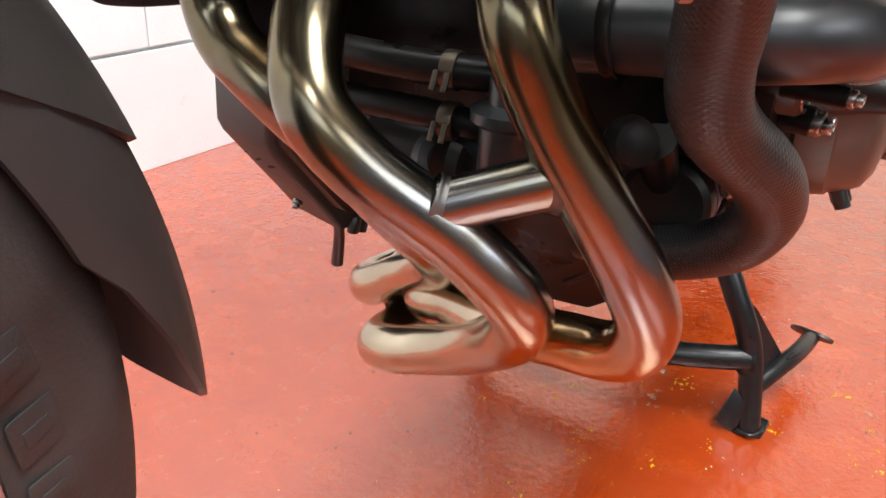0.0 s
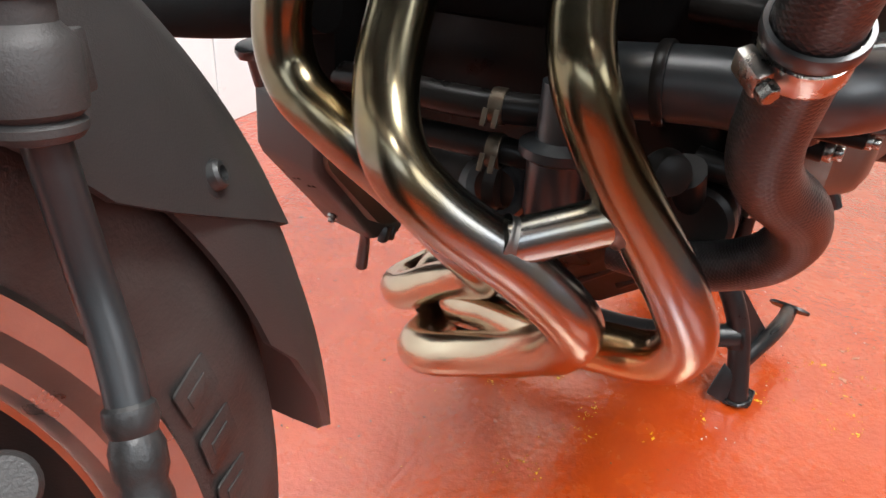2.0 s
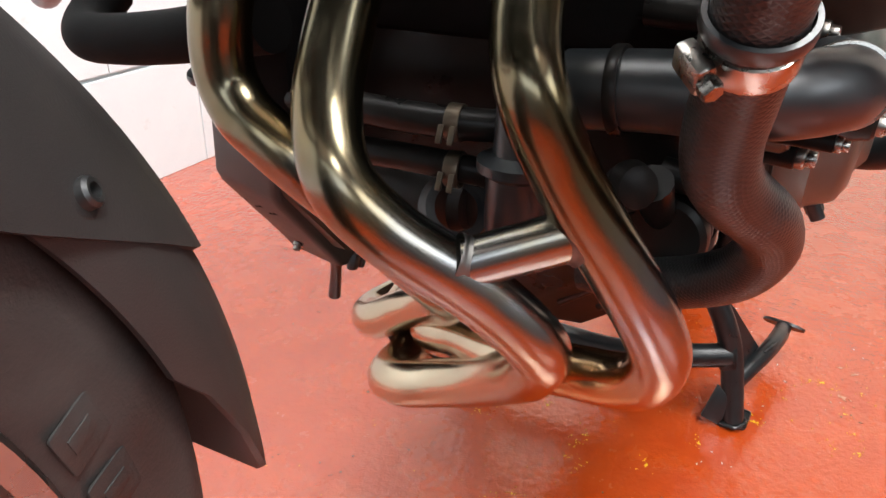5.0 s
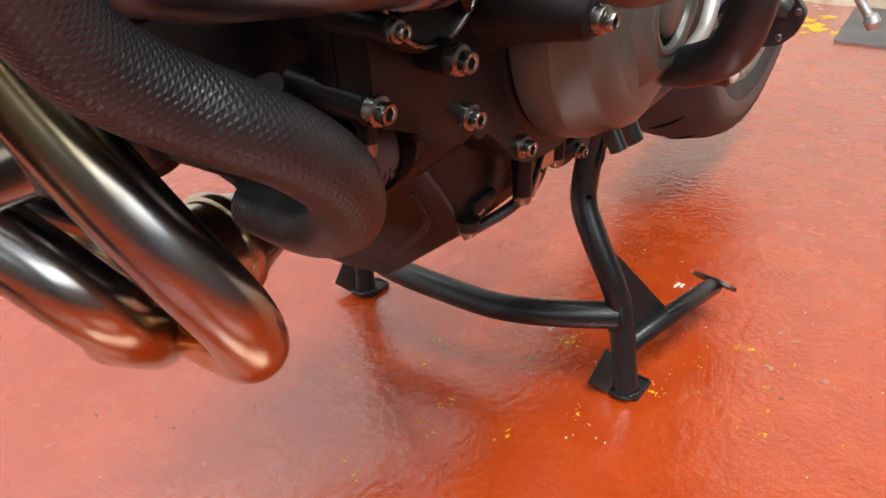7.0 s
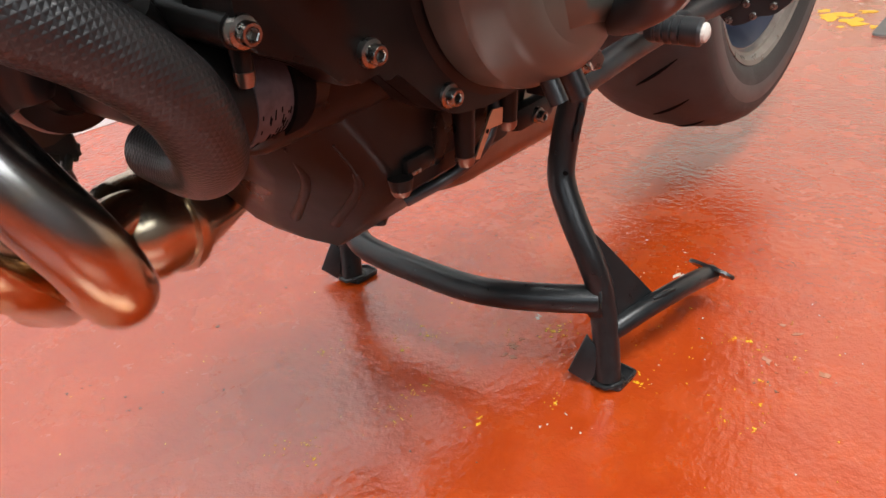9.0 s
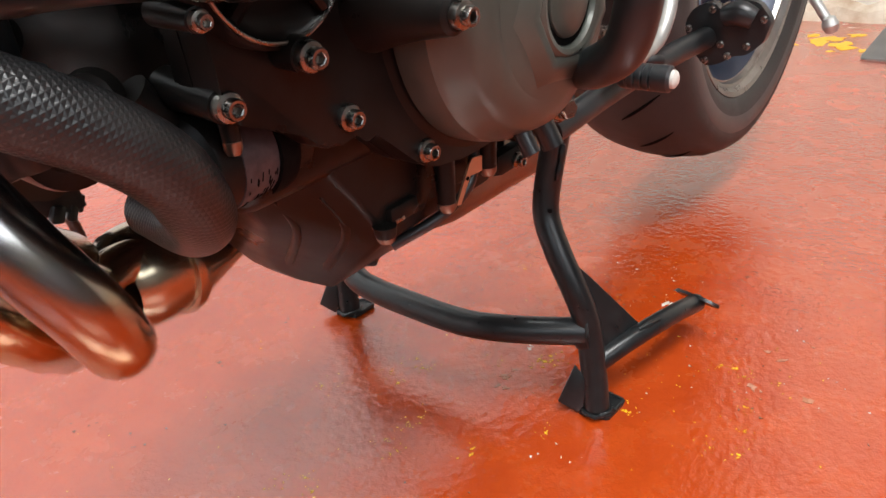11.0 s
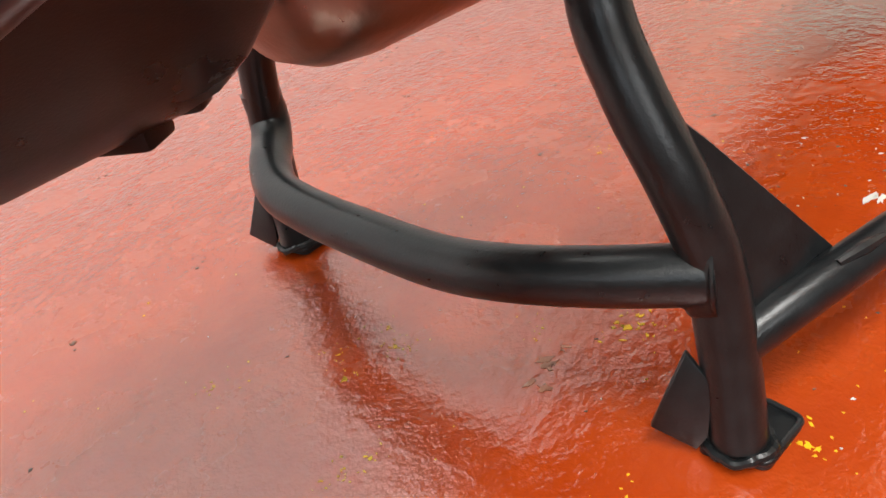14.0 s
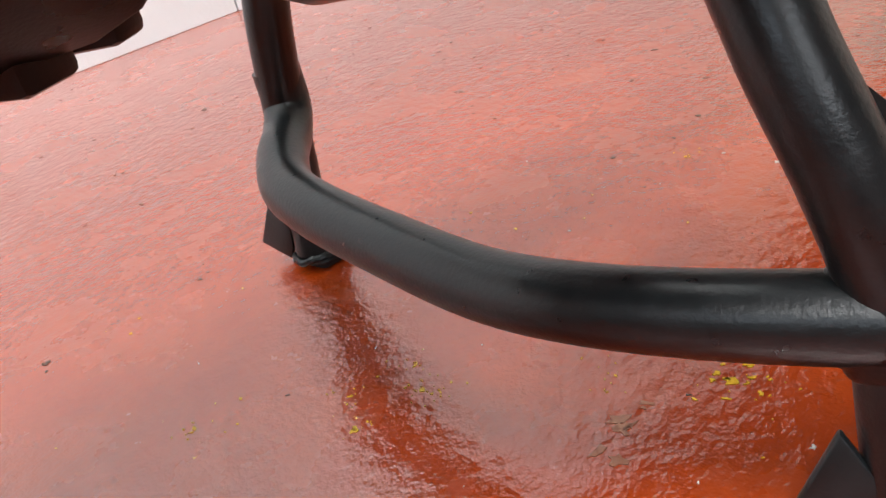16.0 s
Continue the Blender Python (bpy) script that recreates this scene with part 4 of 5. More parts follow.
for p, q, r in (((-0.15, -0.215, 0.385), (-0.149, -0.236, 0.345), 0.006), ((-0.122, -0.212, 0.385), (-0.117, -0.233, 0.339), 0.0078)):
    tb = tube("drain_tube", [p, Vector(p).lerp(Vector(q), 0.5), q], r, RUBBER, engine, n=20)
    lathe("bore", [(0, 0.0003), (r * 0.6, 0.0003), (r * 0.6, -0.004)], q, Vector(q) - Vector(p), VOID, tb, n=16)
# oil filter
filt = lathe("oil_filter", [(0, 0.0), (0.024, 0.0), (0.028, 0.003), (0.0295, 0.008), (0.0295, 0.07)], (-0.345, -0.148, 0.388), (1, 0.1, 0.0), CASE, engine, "dark oil filter with a worn printed label")
lathe("label", [(0.0295, 0.016), (0.0302, 0.0162), (0.0302, 0.0408), (0.0295, 0.041)], (-0.345, -0.148, 0.388), (1, 0.1, 0.0), LABEL, filt, "worn printed label")
clip("filter_seal", (-0.297, -0.1432, 0.388), (1, 0.1, 0), 0.0315, 0.015, VOID, filt)
rngl = random.Random(5)
for k in range(64):
    a = radians(195 + rngl.uniform(0, 100))
    h = rngl.uniform(0.018, 0.039)
    m_ = frame_of((-0.345, -0.148, 0.388), (1, 0.1, 0.0)) @ Matrix.Rotation(a, 4, "Z") @ Matrix.Translation((0.0303, 0, h))
    part("print_bar", box_bm(bmesh.new(), (0.0003, rngl.uniform(0.0015, 0.006), 0.0006), m_), VOID, filt)
# rear end of the pump and castings seen between the pipes
lathe("thermostat", [(0, -0.02), (0.018, -0.02), (0.02, -0.015), (0.02, 0.02), (0.026, 0.024), (0.026, 0.03), (0.016, 0.034), (0.015, 0.07), (0, 0.07)], (-0.385, -0.065, 0.41), (0, 0, 1), RUBBER, engine, n=28)
lathe("flange_ring", [(0.016, -0.006), (0.024, -0.006), (0.026, 0.0), (0.022, 0.006), (0.016, 0.006)], (-0.378, -0.02, 0.395), (-0.6, -0.5, 0.5), DARKSTEEL, engine, n=32)
tube("casting_arm", [(-0.36, -0.14, 0.43), (-0.345, -0.143, 0.41), (-0.325, -0.146, 0.388)], [0.014, 0.011, 0.009], CASE, engine, n=14)
lathe("casting_knob", [(0, -0.012), (0.012, -0.01), (0.016, 0), (0.013, 0.01), (0, 0.014)], (-0.37, -0.13, 0.43), (-0.6, -0.6, 0.2), CASE, engine, n=20)
bolt((-0.4, -0.072, 0.436), (-0.8, -0.5, 0.1), engine, 0.5)
lathe("starter_motor", [(0, -0.02), (0.02, -0.02), (0.024, -0.012), (0.036, -0.008), (0.038, 0.0), (0.038, 0.05), (0.0365, 0.052), (0.038, 0.054), (0.038, 0.125), (0.03, 0.13), (0, 0.13)], (-0.322, 0.015, 0.376), (0.05, 1, 0.0), CASE, engine, n=40)
# finned cylinder side and sensor plug
for k in range(5):
    x = -0.385 + 0.016 * k
    tube("cooling_fin", [(x - 0.004, -0.16, 0.56), (x, -0.178, 0.6), (x + 0.006, -0.182, 0.66), (x + 0.01, -0.18, 0.75)], [0.003, 0.005, 0.005], SATIN, engine, n=10, step=0.02)
tube("sensor_lead", [(-0.382, -0.2, 0.602), (-0.36, -0.19, 0.585), (-0.335, -0.178, 0.566)], [0.0085, 0.0115, 0.0095], RUBBER, engine, n=18)
lathe("sensor_plug", [(0, 0.005), (0.004, 0.0046), (0.0062, 0.003), (0.0068, -0.001), (0.0066, -0.006)], (-0.384, -0.201, 0.6035), (-0.75, -0.35, 0.6), DULL, engine, n=18)

# front wheel
FX, FY, FZ = -0.921, -0.009, 0.376
front = group_part("front_wheel", bike)


def wheel(parent, centre, r_rim, r_out, half, rim_half, lip, inner, shoulder=0.0):
    c = Vector(centre)
    prof = []
    for k in range(33):
        a = math.pi * k / 32
        prof.append((r_rim + 0.010 + (r_out - r_rim - 0.010) * math.sin(a) ** (0.6 if shoulder else 0.85), -half * math.cos(a)))
    if shoulder:
        crown = [(shoulder + (r_out - shoulder) * math.sin(math.pi * k / 32) ** 0.85, -half * math.cos(math.pi * k / 32)) for k in range(33)]
        prof = [(r_rim + 0.01, -half * 0.9), (r_rim + 0.026, -half * 0.985), *crown, (r_rim + 0.026, half * 0.985), (r_rim + 0.01, half * 0.9)]
    prof = [(r_rim - 0.002, -rim_half + 0.004), *prof, (r_rim - 0.002, rim_half - 0.004)]
    tyre = lathe("tyre", prof, c, (0, 1, 0), TYRE, parent, n=128)
    h = rim_half
    rim = lathe("rim", [(r_rim + 0.006, -h), (r_rim + 0.009, -h - 0.003), (r_rim + 0.007, -h - 0.006), (r_rim, -h - 0.004), (r_rim - 0.006, -h + 0.004), (r_rim - 0.01, -h + 0.005), (r_rim - 0.013, -h + 0.012), (r_rim - 0.015, -h + 0.012)], c, (0, 1, 0), lip, parent, n=128)
    lathe("rim_well", [(r_rim - 0.014, -h + 0.012), (r_rim - 0.03, -h + 0.04), (r_rim - 0.032, h - 0.04), (r_rim - 0.012, h - 0.008), (r_rim + 0.004, h), (r_rim + 0.003, h - 0.006), (r_rim - 0.006, h - 0.014), (r_rim - 0.026, h - 0.044), (r_rim - 0.024, -h + 0.044), (r_rim - 0.008, -h + 0.014)], c, (0, 1, 0), inner, rim, n=96)
    hub = lathe("hub", [(0, -0.07), (0.035, -0.07), (0.045, -0.05), (0.045, 0.05), (0.035, 0.07), (0, 0.07)], c, (0, 1, 0), inner, parent)
    for k in range(5):
        a = 2 * math.pi * k / 5 + 0.3
        d = Vector((math.cos(a), 0, math.sin(a)))
        side = Vector((-math.sin(a), 0, math.cos(a)))
        for s in (-1, 1):
            tube("spoke", [c + d * 0.035 + side * 0.012 * s, c + d * 0.11 + side * 0.022 * s, c + d * (r_rim - 0.028) + side * 0.035 * s], [0.014, 0.011, 0.013], inner, rim, n=12, step=0.02)
    return tyre, rim


front_tyre, front_rim = wheel(front, (FX, FY, FZ), 0.218, 0.295, 0.047, 0.044, RIMLIP, CASE)


# raised maker's mark on the sidewall, as plain bars
for k in range(5):
    a = radians(18.5 - 6.2 * k)
    d, tg = Vector((math.cos(a), 0, math.sin(a))), Vector((math.sin(a), 0, -math.cos(a)))
    out = (d * 0.2 + Vector((0, -1, 0))).normalized()
    up = out.cross(tg).normalized()
    m_ = Matrix((tg, up, out)).transposed().to_4x4()
    m_.translation = Vector((FX, FY, FZ)) + d * 0.2405 + Vector((0, -0.0468, 0))
    part("sidewall_mark", prism_bm(bmesh.new(), rounded([(-0.009, -0.009), (0.009, -0.009), (0.009, 0.009), (-0.009, 0.009)], 0.002, 3), m_, 0.0008, 0.0003), TYRE, front_tyre)
    m2 = m_.copy()
    m2.translation = m_.translation + out * 0.0008
    part("sidewall_mark", prism_bm(bmesh.new(), [(-0.003, -0.005), (0.003, -0.005), (0.003, 0.005), (-0.003, 0.005)], m2, 0.0005, 0.0002), TYRE, front_tyre)

rear = group_part("rear_wheel", bike)
RC = (0.611, -0.054, 0.4015)
rear_tyre, rear_rim = wheel(rear, RC, 0.226, 0.329, 0.096, 0.08, RIMLIP, RIM, 0.2845)
# sidewall band just proud of the tyre, with the sheen in its colour
lathe("sidewall", [(0.238, -0.0865), (0.25, -0.0935), (0.268, -0.0962), (0.282, -0.0964), (0.2845, -0.0952)], RC, (0, 1, 0), SIDEWALL_SHEEN, rear_tyre, n=128)
for k in range(8):
    a = 205 + k * 15
    pts = []
    for f in np.linspace(0, 1, 9):
        y = -0.06 - 0.06 * f
        c_ = -(y - RC[1]) / 0.096
        r = 0.2845 + 0.0445 * max(0.0, 1 - c_ * c_) ** 0.425
        ang = radians(a - 9 * f)
        pts.append((RC[0] + r * math.cos(ang), y, RC[2] + r * math.sin(ang)))
    tube("tread_groove", pts, [0.0008, 0.0022, 0.0024, 0.002, 0.0006], VOID, rear_tyre, n=8, step=0.006)


def arc_shell(name, profile, centre, material, parent, label="", thick=0.003, steps=48):
    """A curved guard round the wheel's axle: strips of (y, radius, first angle, last angle), in degrees, 0 to the rear and 90 up."""
    bm = bmesh.new()
    rows = []
    for i in range(steps + 1):
        row = []
        for y, r, a0, a1 in profile:
            a = radians(a0 + (a1 - a0) * i / steps)
            row.append(bm.verts.new((centre[0] + (r + 0.0226 * (0.35 - a)) * math.cos(a), centre[1] + y, centre[2] + (r + 0.0226 * (0.35 - a)) * math.sin(a))))
        rows.append(row)
    for p, q in zip(rows, rows[1:]):
        for k in range(len(profile) - 1):
            bm.faces.new((p[k], p[k + 1], q[k + 1], q[k]))
    bmesh.ops.recalc_face_normals(bm, faces=bm.faces)
    bmesh.ops.solidify(bm, geom=list(bm.faces), thickness=thick)
    return part(name, bm, material, parent, label, 50)


def both(half):
    return half + [(-y, r, a, b) for y, r, a, b in reversed(half[:-1])]


fender = group_part("front_fender", bike, "grained black plastic front fender in two pieces")
arc_shell("fender_panel", both([(-0.056, 0.262, 37, 80), (-0.054, 0.27, 32.5, 80), (-0.049, 0.283, 27.5, 80), (-0.042, 0.298, 23, 80), (-0.033, 0.312, 19.3, 80), (-0.022, 0.3205, 17.4, 80), (-0.016, 0.3225, 17, 80), (0, 0.326, 16.6, 80)]), (FX, FY, FZ), PLASTIC, fender)
arc_shell("fender_extension", both([(-0.048, 0.271, 15.5, 36), (-0.047, 0.28, 11.5, 36), (-0.044, 0.291, 5, 34), (-0.036, 0.304, -1.2, 30), (-0.022, 0.3165, -4.2, 28), (0, 0.322, -5.2, 28)]), (FX, FY, FZ), PLASTIC, fender)
fastener = lathe("fastener", [(0.0075, -0.003), (0.0075, 0.0), (0.0068, 0.0012), (0.0048, 0.0016), (0.0046, 0.0042), (0.0036, 0.0052), (0.0024, 0.0052), (0.0022, 0.0022), (0, 0.002)], (-0.6755, -0.0535, 0.5185), (0.4, -0.8, 0.35), DARKSTEEL, fender, "dull dark fastener", n=24)
# brake hose with its fittings beside the wheel
line = group_part("brake_hose", bike, "black brake hose with crimped metal fittings")
tube("hose", [(-0.7425, -0.0795, 0.564), (-0.7419, -0.0805, 0.5541), (-0.7418, -0.085, 0.5277), (-0.7441, -0.0916, 0.5112), (-0.7467, -0.0958, 0.5014)], 0.0047, RUBBER, line, n=20, step=0.003)
lathe("upper_ferrule", [(0.004, -0.001), (0.0076, 0.0), (0.0088, 0.0015), (0.0088, 0.003), (0.0078, 0.004), (0.0096, 0.0055), (0.0098, 0.008), (0.0098, 0.017), (0.0086, 0.019), (0.0068, 0.021), (0.0068, 0.025), (0.0084, 0.0265), (0.0084, 0.029), (0.006, 0.031), (0.006, 0.06)], (-0.7425, -0.08, 0.557), (0.08, 0.1, 1), PLASTIC, line, n=32)
part("ferrule_tab", box_bm(bmesh.new(), (0.006, 0.006, 0.0125), pose(-0.732, -0.0785, 0.569, -6, 5, 25), 0.001), PLASTIC, line)
lathe("lower_ferrule", [(0.0044, 0.0), (0.0056, 0.001), (0.006, 0.004), (0.005, 0.007), (0.006, 0.010), (0.006, 0.015), (0.005, 0.018), (0.0058, 0.021), (0.0058, 0.04), (0, 0.04)], (-0.7463, -0.0952, 0.503), (-0.25, -0.35, -0.9), DARKSTEEL, line, n=24)
lathe("banjo", [(0, -0.006), (0.0055, -0.006), (0.0065, -0.004), (0.0065, 0.005), (0.0055, 0.007), (0, 0.007)], (-0.776, -0.098, 0.506), (-0.35, -0.65, 0.6), PLASTIC, line, n=24)

# black box beside the radiator
box = group_part("reservoir", bike, "black plastic reservoir box with a hanging drain stub")
loft("body", [[(x, y, z) for x, y in rounded(corners, 0.007, 4)] for z, corners in ((0.43, [(-0.405, 0.108), (-0.30, 0.10), (-0.27, 0.19), (-0.378, 0.19)]), (0.386, [(-0.405, 0.111), (-0.295, 0.10), (-0.268, 0.19), (-0.38, 0.19)]), (0.376, [(-0.4, 0.112), (-0.293, 0.101), (-0.267, 0.19), (-0.375, 0.19)]),
                                                                               (0.31, [(-0.338, 0.119), (-0.283, 0.106), (-0.262, 0.188), (-0.318, 0.188)]), (0.287, [(-0.316, 0.121), (-0.278, 0.11), (-0.262, 0.186), (-0.3, 0.186)]))], PLASTIC, box, smooth=30)
bm = bmesh.new()
edge = rounded([(-0.399, 0.432), (-0.399, 0.388), (-0.328, 0.312), (-0.305, 0.303), (-0.284, 0.312), (-0.284, 0.432)], 0.008, 4)
near, far = [[bm.verts.new((x, 0.1075 - 0.09 * (x + 0.405) + 0.00009 * max(0.0, 0.386 - z) / 0.001 + o, z)) for x, z in edge] for o in (-0.002, 0.012)]
bm.faces.new(near)
for k in range(len(edge)):
    bm.faces.new((near[k], far[k], far[(k + 1) % len(edge)], near[(k + 1) % len(edge)]))
bmesh.ops.recalc_face_normals(bm, faces=bm.faces)
part("side_panel", bm, BROWN, box, "dull brown plastic side panel", 30)
for dx, dz, w in ((0.0, 0.0, 0.012), (0.012, -0.003, 0.008), (0.02, 0.002, 0.006)):
    part("rubber_tab", box_bm(bmesh.new(), (w, 0.008, 0.016), pose(-0.302 + dx, 0.116, 0.288 + dz, 8, 20, 10), 0.0025), RUBBER, box)
tube("drain_stub", [(-0.285, 0.148, 0.285), (-0.275, 0.155, 0.258), (-0.269, 0.163, 0.224)], [0.007, 0.005, 0.0055, 0.006], RUBBER, box, n=14)
lathe("cap_knob", [(0, 0.004), (0.012, 0.003), (0.013, 0), (0.012, -0.004), (0.006, -0.006), (0.006, -0.03)], (-0.385, 0.182, 0.462), (-0.3, 0, 1), RUBBER, box, n=24)
bolt((-0.341, 0.145, 0.313), (-0.75, -0.15, -0.65), box, 0.6)
for k in range(5):
    part("moulded_mark", box_bm(bmesh.new(), (0.0014, 0.0085 - 0.001 * (k % 3), 0.0014), pose(-0.4 + (0.064 - 0.01 * k) * 0.32 + (0.02 + 0.005 * (k % 2)) * 0.94, 0.176 - 0.01 * k, 0.356 - 0.005 * (k % 2), 0, 45, 0)), VOID, box)
# near-black block added to fill the gap behind the pipes with shade
block("gap_backing", (-0.388, 0.104, 0.428), (-0.3, 0.165, 0.6), VOID, box, bevel=0.006)
drain = group_part("drain_hose", bike, "thin black rubber drain hose")
tube("hose", [(-0.6, 0.02, 0.575), (-0.585, 0.06, 0.556), (-0.56, 0.1, 0.545), (-0.52, 0.14, 0.545), (-0.47, 0.17, 0.56)], 0.007, RUBBER, drain, n=16)

# footrest, gear lever and side stand on the left
rest = group_part("footrest", bike, "cast alloy footrest with a knurled peg")
peg = tube("peg", [(0.2035, -0.222, 0.398), (0.2, -0.25, 0.3995), (0.193, -0.29, 0.4035), (0.189, -0.309, 0.405)], [0.0125, 0.0125, 0.0125, 0.0105], ALLOY, rest, n=24)
bm = bmesh.new()
for iy in range(15):
    for ix in range(6):
        f = iy / 14
        c = Vector((0.2035 - 0.0135 * f, -0.226 - 0.076 * f, 0.3985 + 0.006 * f))
        a = radians(-115 + 26 * ix)
        n_ = Vector((math.sin(a), 0.0, math.cos(a)))
        lathe_bm(bm, [(0.0036, -0.001), (0.0024, 0.0011), (0.0, 0.0019)], frame_of(c + n_ * 0.012, n_, (0, 1, 0)), 4)
tagged(part("knurling", bm, ALLOY, peg, "", 10), kind="stuff")
prism("clevis", rounded([(0.193, 0.384), (0.193, 0.41), (0.2, 0.416), (0.222, 0.412), (0.226, 0.392), (0.216, 0.381)], 0.004), side_plane(-0.196), 0.026, ALLOY, rest, bevel=0.002)
bolt((0.212, -0.2235, 0.398), (-0.2, -1, 0.05), rest, 1.0, "hex")
tube("mount_barrel", [(0.172, -0.15, 0.421), (0.183, -0.175, 0.412), (0.2, -0.2, 0.402)], [0.014, 0.0125, 0.012], ALLOY, rest, n=22)
prism("hanger_plate", rounded([(0.02, 0.42), (0.02, 0.5), (0.06, 0.62), (0.2, 0.6), (0.2, 0.43), (0.15, 0.39), (0.08, 0.4)], 0.02), side_plane(-0.15), 0.012, ALLOY, rest, bevel=0.003)
lathe("pivot_pin", [(0, 0.0035), (0.0052, 0.0032), (0.0062, 0.002), (0.0064, -0.004)], (0.194, -0.2095, 0.401), (-0.8, -0.35, 0.5), BOLT, rest, n=20)
tube("feeler", [(0.186, -0.306, 0.397), (0.186, -0.318, 0.382), (0.184, -0.33, 0.367)], 0.0042, ALLOY, rest, n=14)
lathe("feeler_tip", [(0, -0.008), (0.005, -0.0065), (0.0072, 0), (0.005, 0.0065), (0, 0.008)], (0.183, -0.332, 0.365), (0.1, -0.3, -0.9), ALLOY, rest)
gear = group_part("gear_lever", bike, "alloy gear lever with a ribbed rubber toe piece")
lathe("toe_rubber", [(0.006, 0), (0.0092, 0.001), (0.0105, 0.004), (0.0108, 0.008), (0.0092, 0.0092), (0.0108, 0.0104), (0.0108, 0.0142), (0.0092, 0.0155), (0.0108, 0.0167), (0.0108, 0.0205), (0.0092, 0.0218), (0.0108, 0.023), (0.0108, 0.0268), (0.0092, 0.028), (0.0108, 0.0292), (0.0108, 0.042), (0.009, 0.044), (0.0, 0.044)], (0.02, -0.215, 0.352), (0.03, -1, 0.0), RUBBER, gear, n=28)
lathe("end_plug", [(0.0074, 0.0), (0.007, 0.003), (0.0045, 0.0046), (0, 0.005)], (0.0213, -0.2585, 0.352), (0.03, -1, 0), WHITE, gear)
tube("arm", [(0.185, -0.193, 0.405), (0.165, -0.196, 0.392), (0.15, -0.2, 0.375), (0.125, -0.203, 0.357), (0.09, -0.204, 0.35), (0.02, -0.21, 0.352)], [0.008, 0.007, 0.0062, 0.006], ALLOY, gear, n=16)
side = group_part("side_stand", bike, "black folded side stand with a bolted foot plate")
tube("leg", [(-0.04, -0.186, 0.318), (0.06, -0.194, 0.329), (0.15, -0.2, 0.333), (0.236, -0.207, 0.334)], 0.0112, COAT, side, n=24)
puck = [(-0.18, 0.345), (-0.19, 0.362), (-0.208, 0.37), (-0.221, 0.358), (-0.234, 0.372), (-0.254, 0.37), (-0.268, 0.353), (-0.262, 0.332), (-0.247, 0.318), (-0.232, 0.316), (-0.222, 0.308), (-0.205, 0.303), (-0.192, 0.318)]
pm = Matrix(((0, 0, -1, 0.252), (1, 0, 0, 0), (0, -1, 0, 0), (0, 0, 0, 1)))
part("foot_plate", prism_bm(bmesh.new(), rounded([(y, -z) for y, z in puck], 0.006), pm, 0.011, 0.002), COAT, side)
tube("foot_pad", [(0.236, -0.224, 0.357), (0.234, -0.238, 0.36), (0.236, -0.252, 0.355)], [0.01, 0.013, 0.01], COAT, side, n=16)
for by, bz in ((-0.209, 0.361), (-0.22, 0.327), (-0.246, 0.327), (-0.26, 0.354), (-0.186, 0.341), (-0.228, 0.316), (-0.205, 0.31)):
    bolt((0.2405, by, bz), (-1, -0.12, 0.05), side, 0.5)
tube("spring_stub", [(0.09, -0.205, 0.345), (0.1, -0.212, 0.344), (0.107, -0.214, 0.342)], 0.005, COAT, side, n=14)
# drive chain and rear arm
swing = group_part("swingarm", bike, "black rear swingarm with the drive chain")
tube("arm", [(0.02, -0.1, 0.44), (0.25, -0.12, 0.42), (0.42, -0.165, 0.4), (0.6, -0.17, 0.385)], [0.03, 0.026, 0.024, 0.026], COAT, swing, n=20)


def chain_line():
    link_mesh = None
    for k in range(26):
        x = 0.14 + 0.0158 * k
        zc = 0.3505 - (x - 0.14) * 0.11
        if link_mesh is None:
            bm = bmesh.new()
            for yy in (-0.008, 0.006):
                prism_bm(bm, rounded([(-0.0095, -0.0055), (0.0, -0.0035), (0.0095, -0.0055), (0.0095, 0.0055), (0.0, 0.0035), (-0.0095, 0.0055)], 0.004, 3), side_plane(yy), 0.0018)
            lathe_bm(bm, [(0, -0.009), (0.004, -0.009), (0.004, 0.009), (0, 0.009)], frame_of((-0.0055, 0, 0), (0, 1, 0)), 10)
            ob = part("chain_link", bm, BOLT, swing)
            link_mesh = ob.data
        else:
            ob = new("chain_link", link_mesh)
            ob.parent = swing
        ob.location = (x, -0.118 + (0.0008 if k % 2 else -0.0008), zc)


chain_line()
# tank, seat and tail above the camera's view, plain
upper = group_part("upper_body", bike, "plain black tank, seat and tail")
loft("seat_and_tail", [[(x, y + dy, z + dz) for dy, dz in ((-w, -0.05), (-w, 0.03), (-w * 0.5, 0.07), (w * 0.5, 0.07), (w, 0.03), (w, -0.05), (w * 0.4, -0.1), (-w * 0.4, -0.1))] for x, y, z, w in ((-0.4, -0.03, 0.93, 0.12), (-0.2, -0.03, 0.98, 0.16), (0.05, -0.03, 0.86, 0.13), (0.4, -0.03, 0.9, 0.13), (0.8, -0.03, 0.98, 0.07))], PLASTIC, upper)
for sy in (-0.15, 0.09):
    tube("frame_spar", [(-0.35, sy * 0.5, 0.9), (-0.2, sy, 0.8), (-0.02, sy, 0.68), (0.1, sy, 0.55)], 0.024, COAT, upper, n=18)

# mat and spilled paint on the floor
prism("rubber_mat", rounded([(1.51, -0.13), (1.5, -0.62), (1.9, -0.62), (1.9, -0.12)], 0.02), Matrix(), 0.006, MAT, None, bevel=0.002)
tagged(bpy.data.objects["rubber_mat"], "grey rubber mat lying flat on the red floor", "mat")


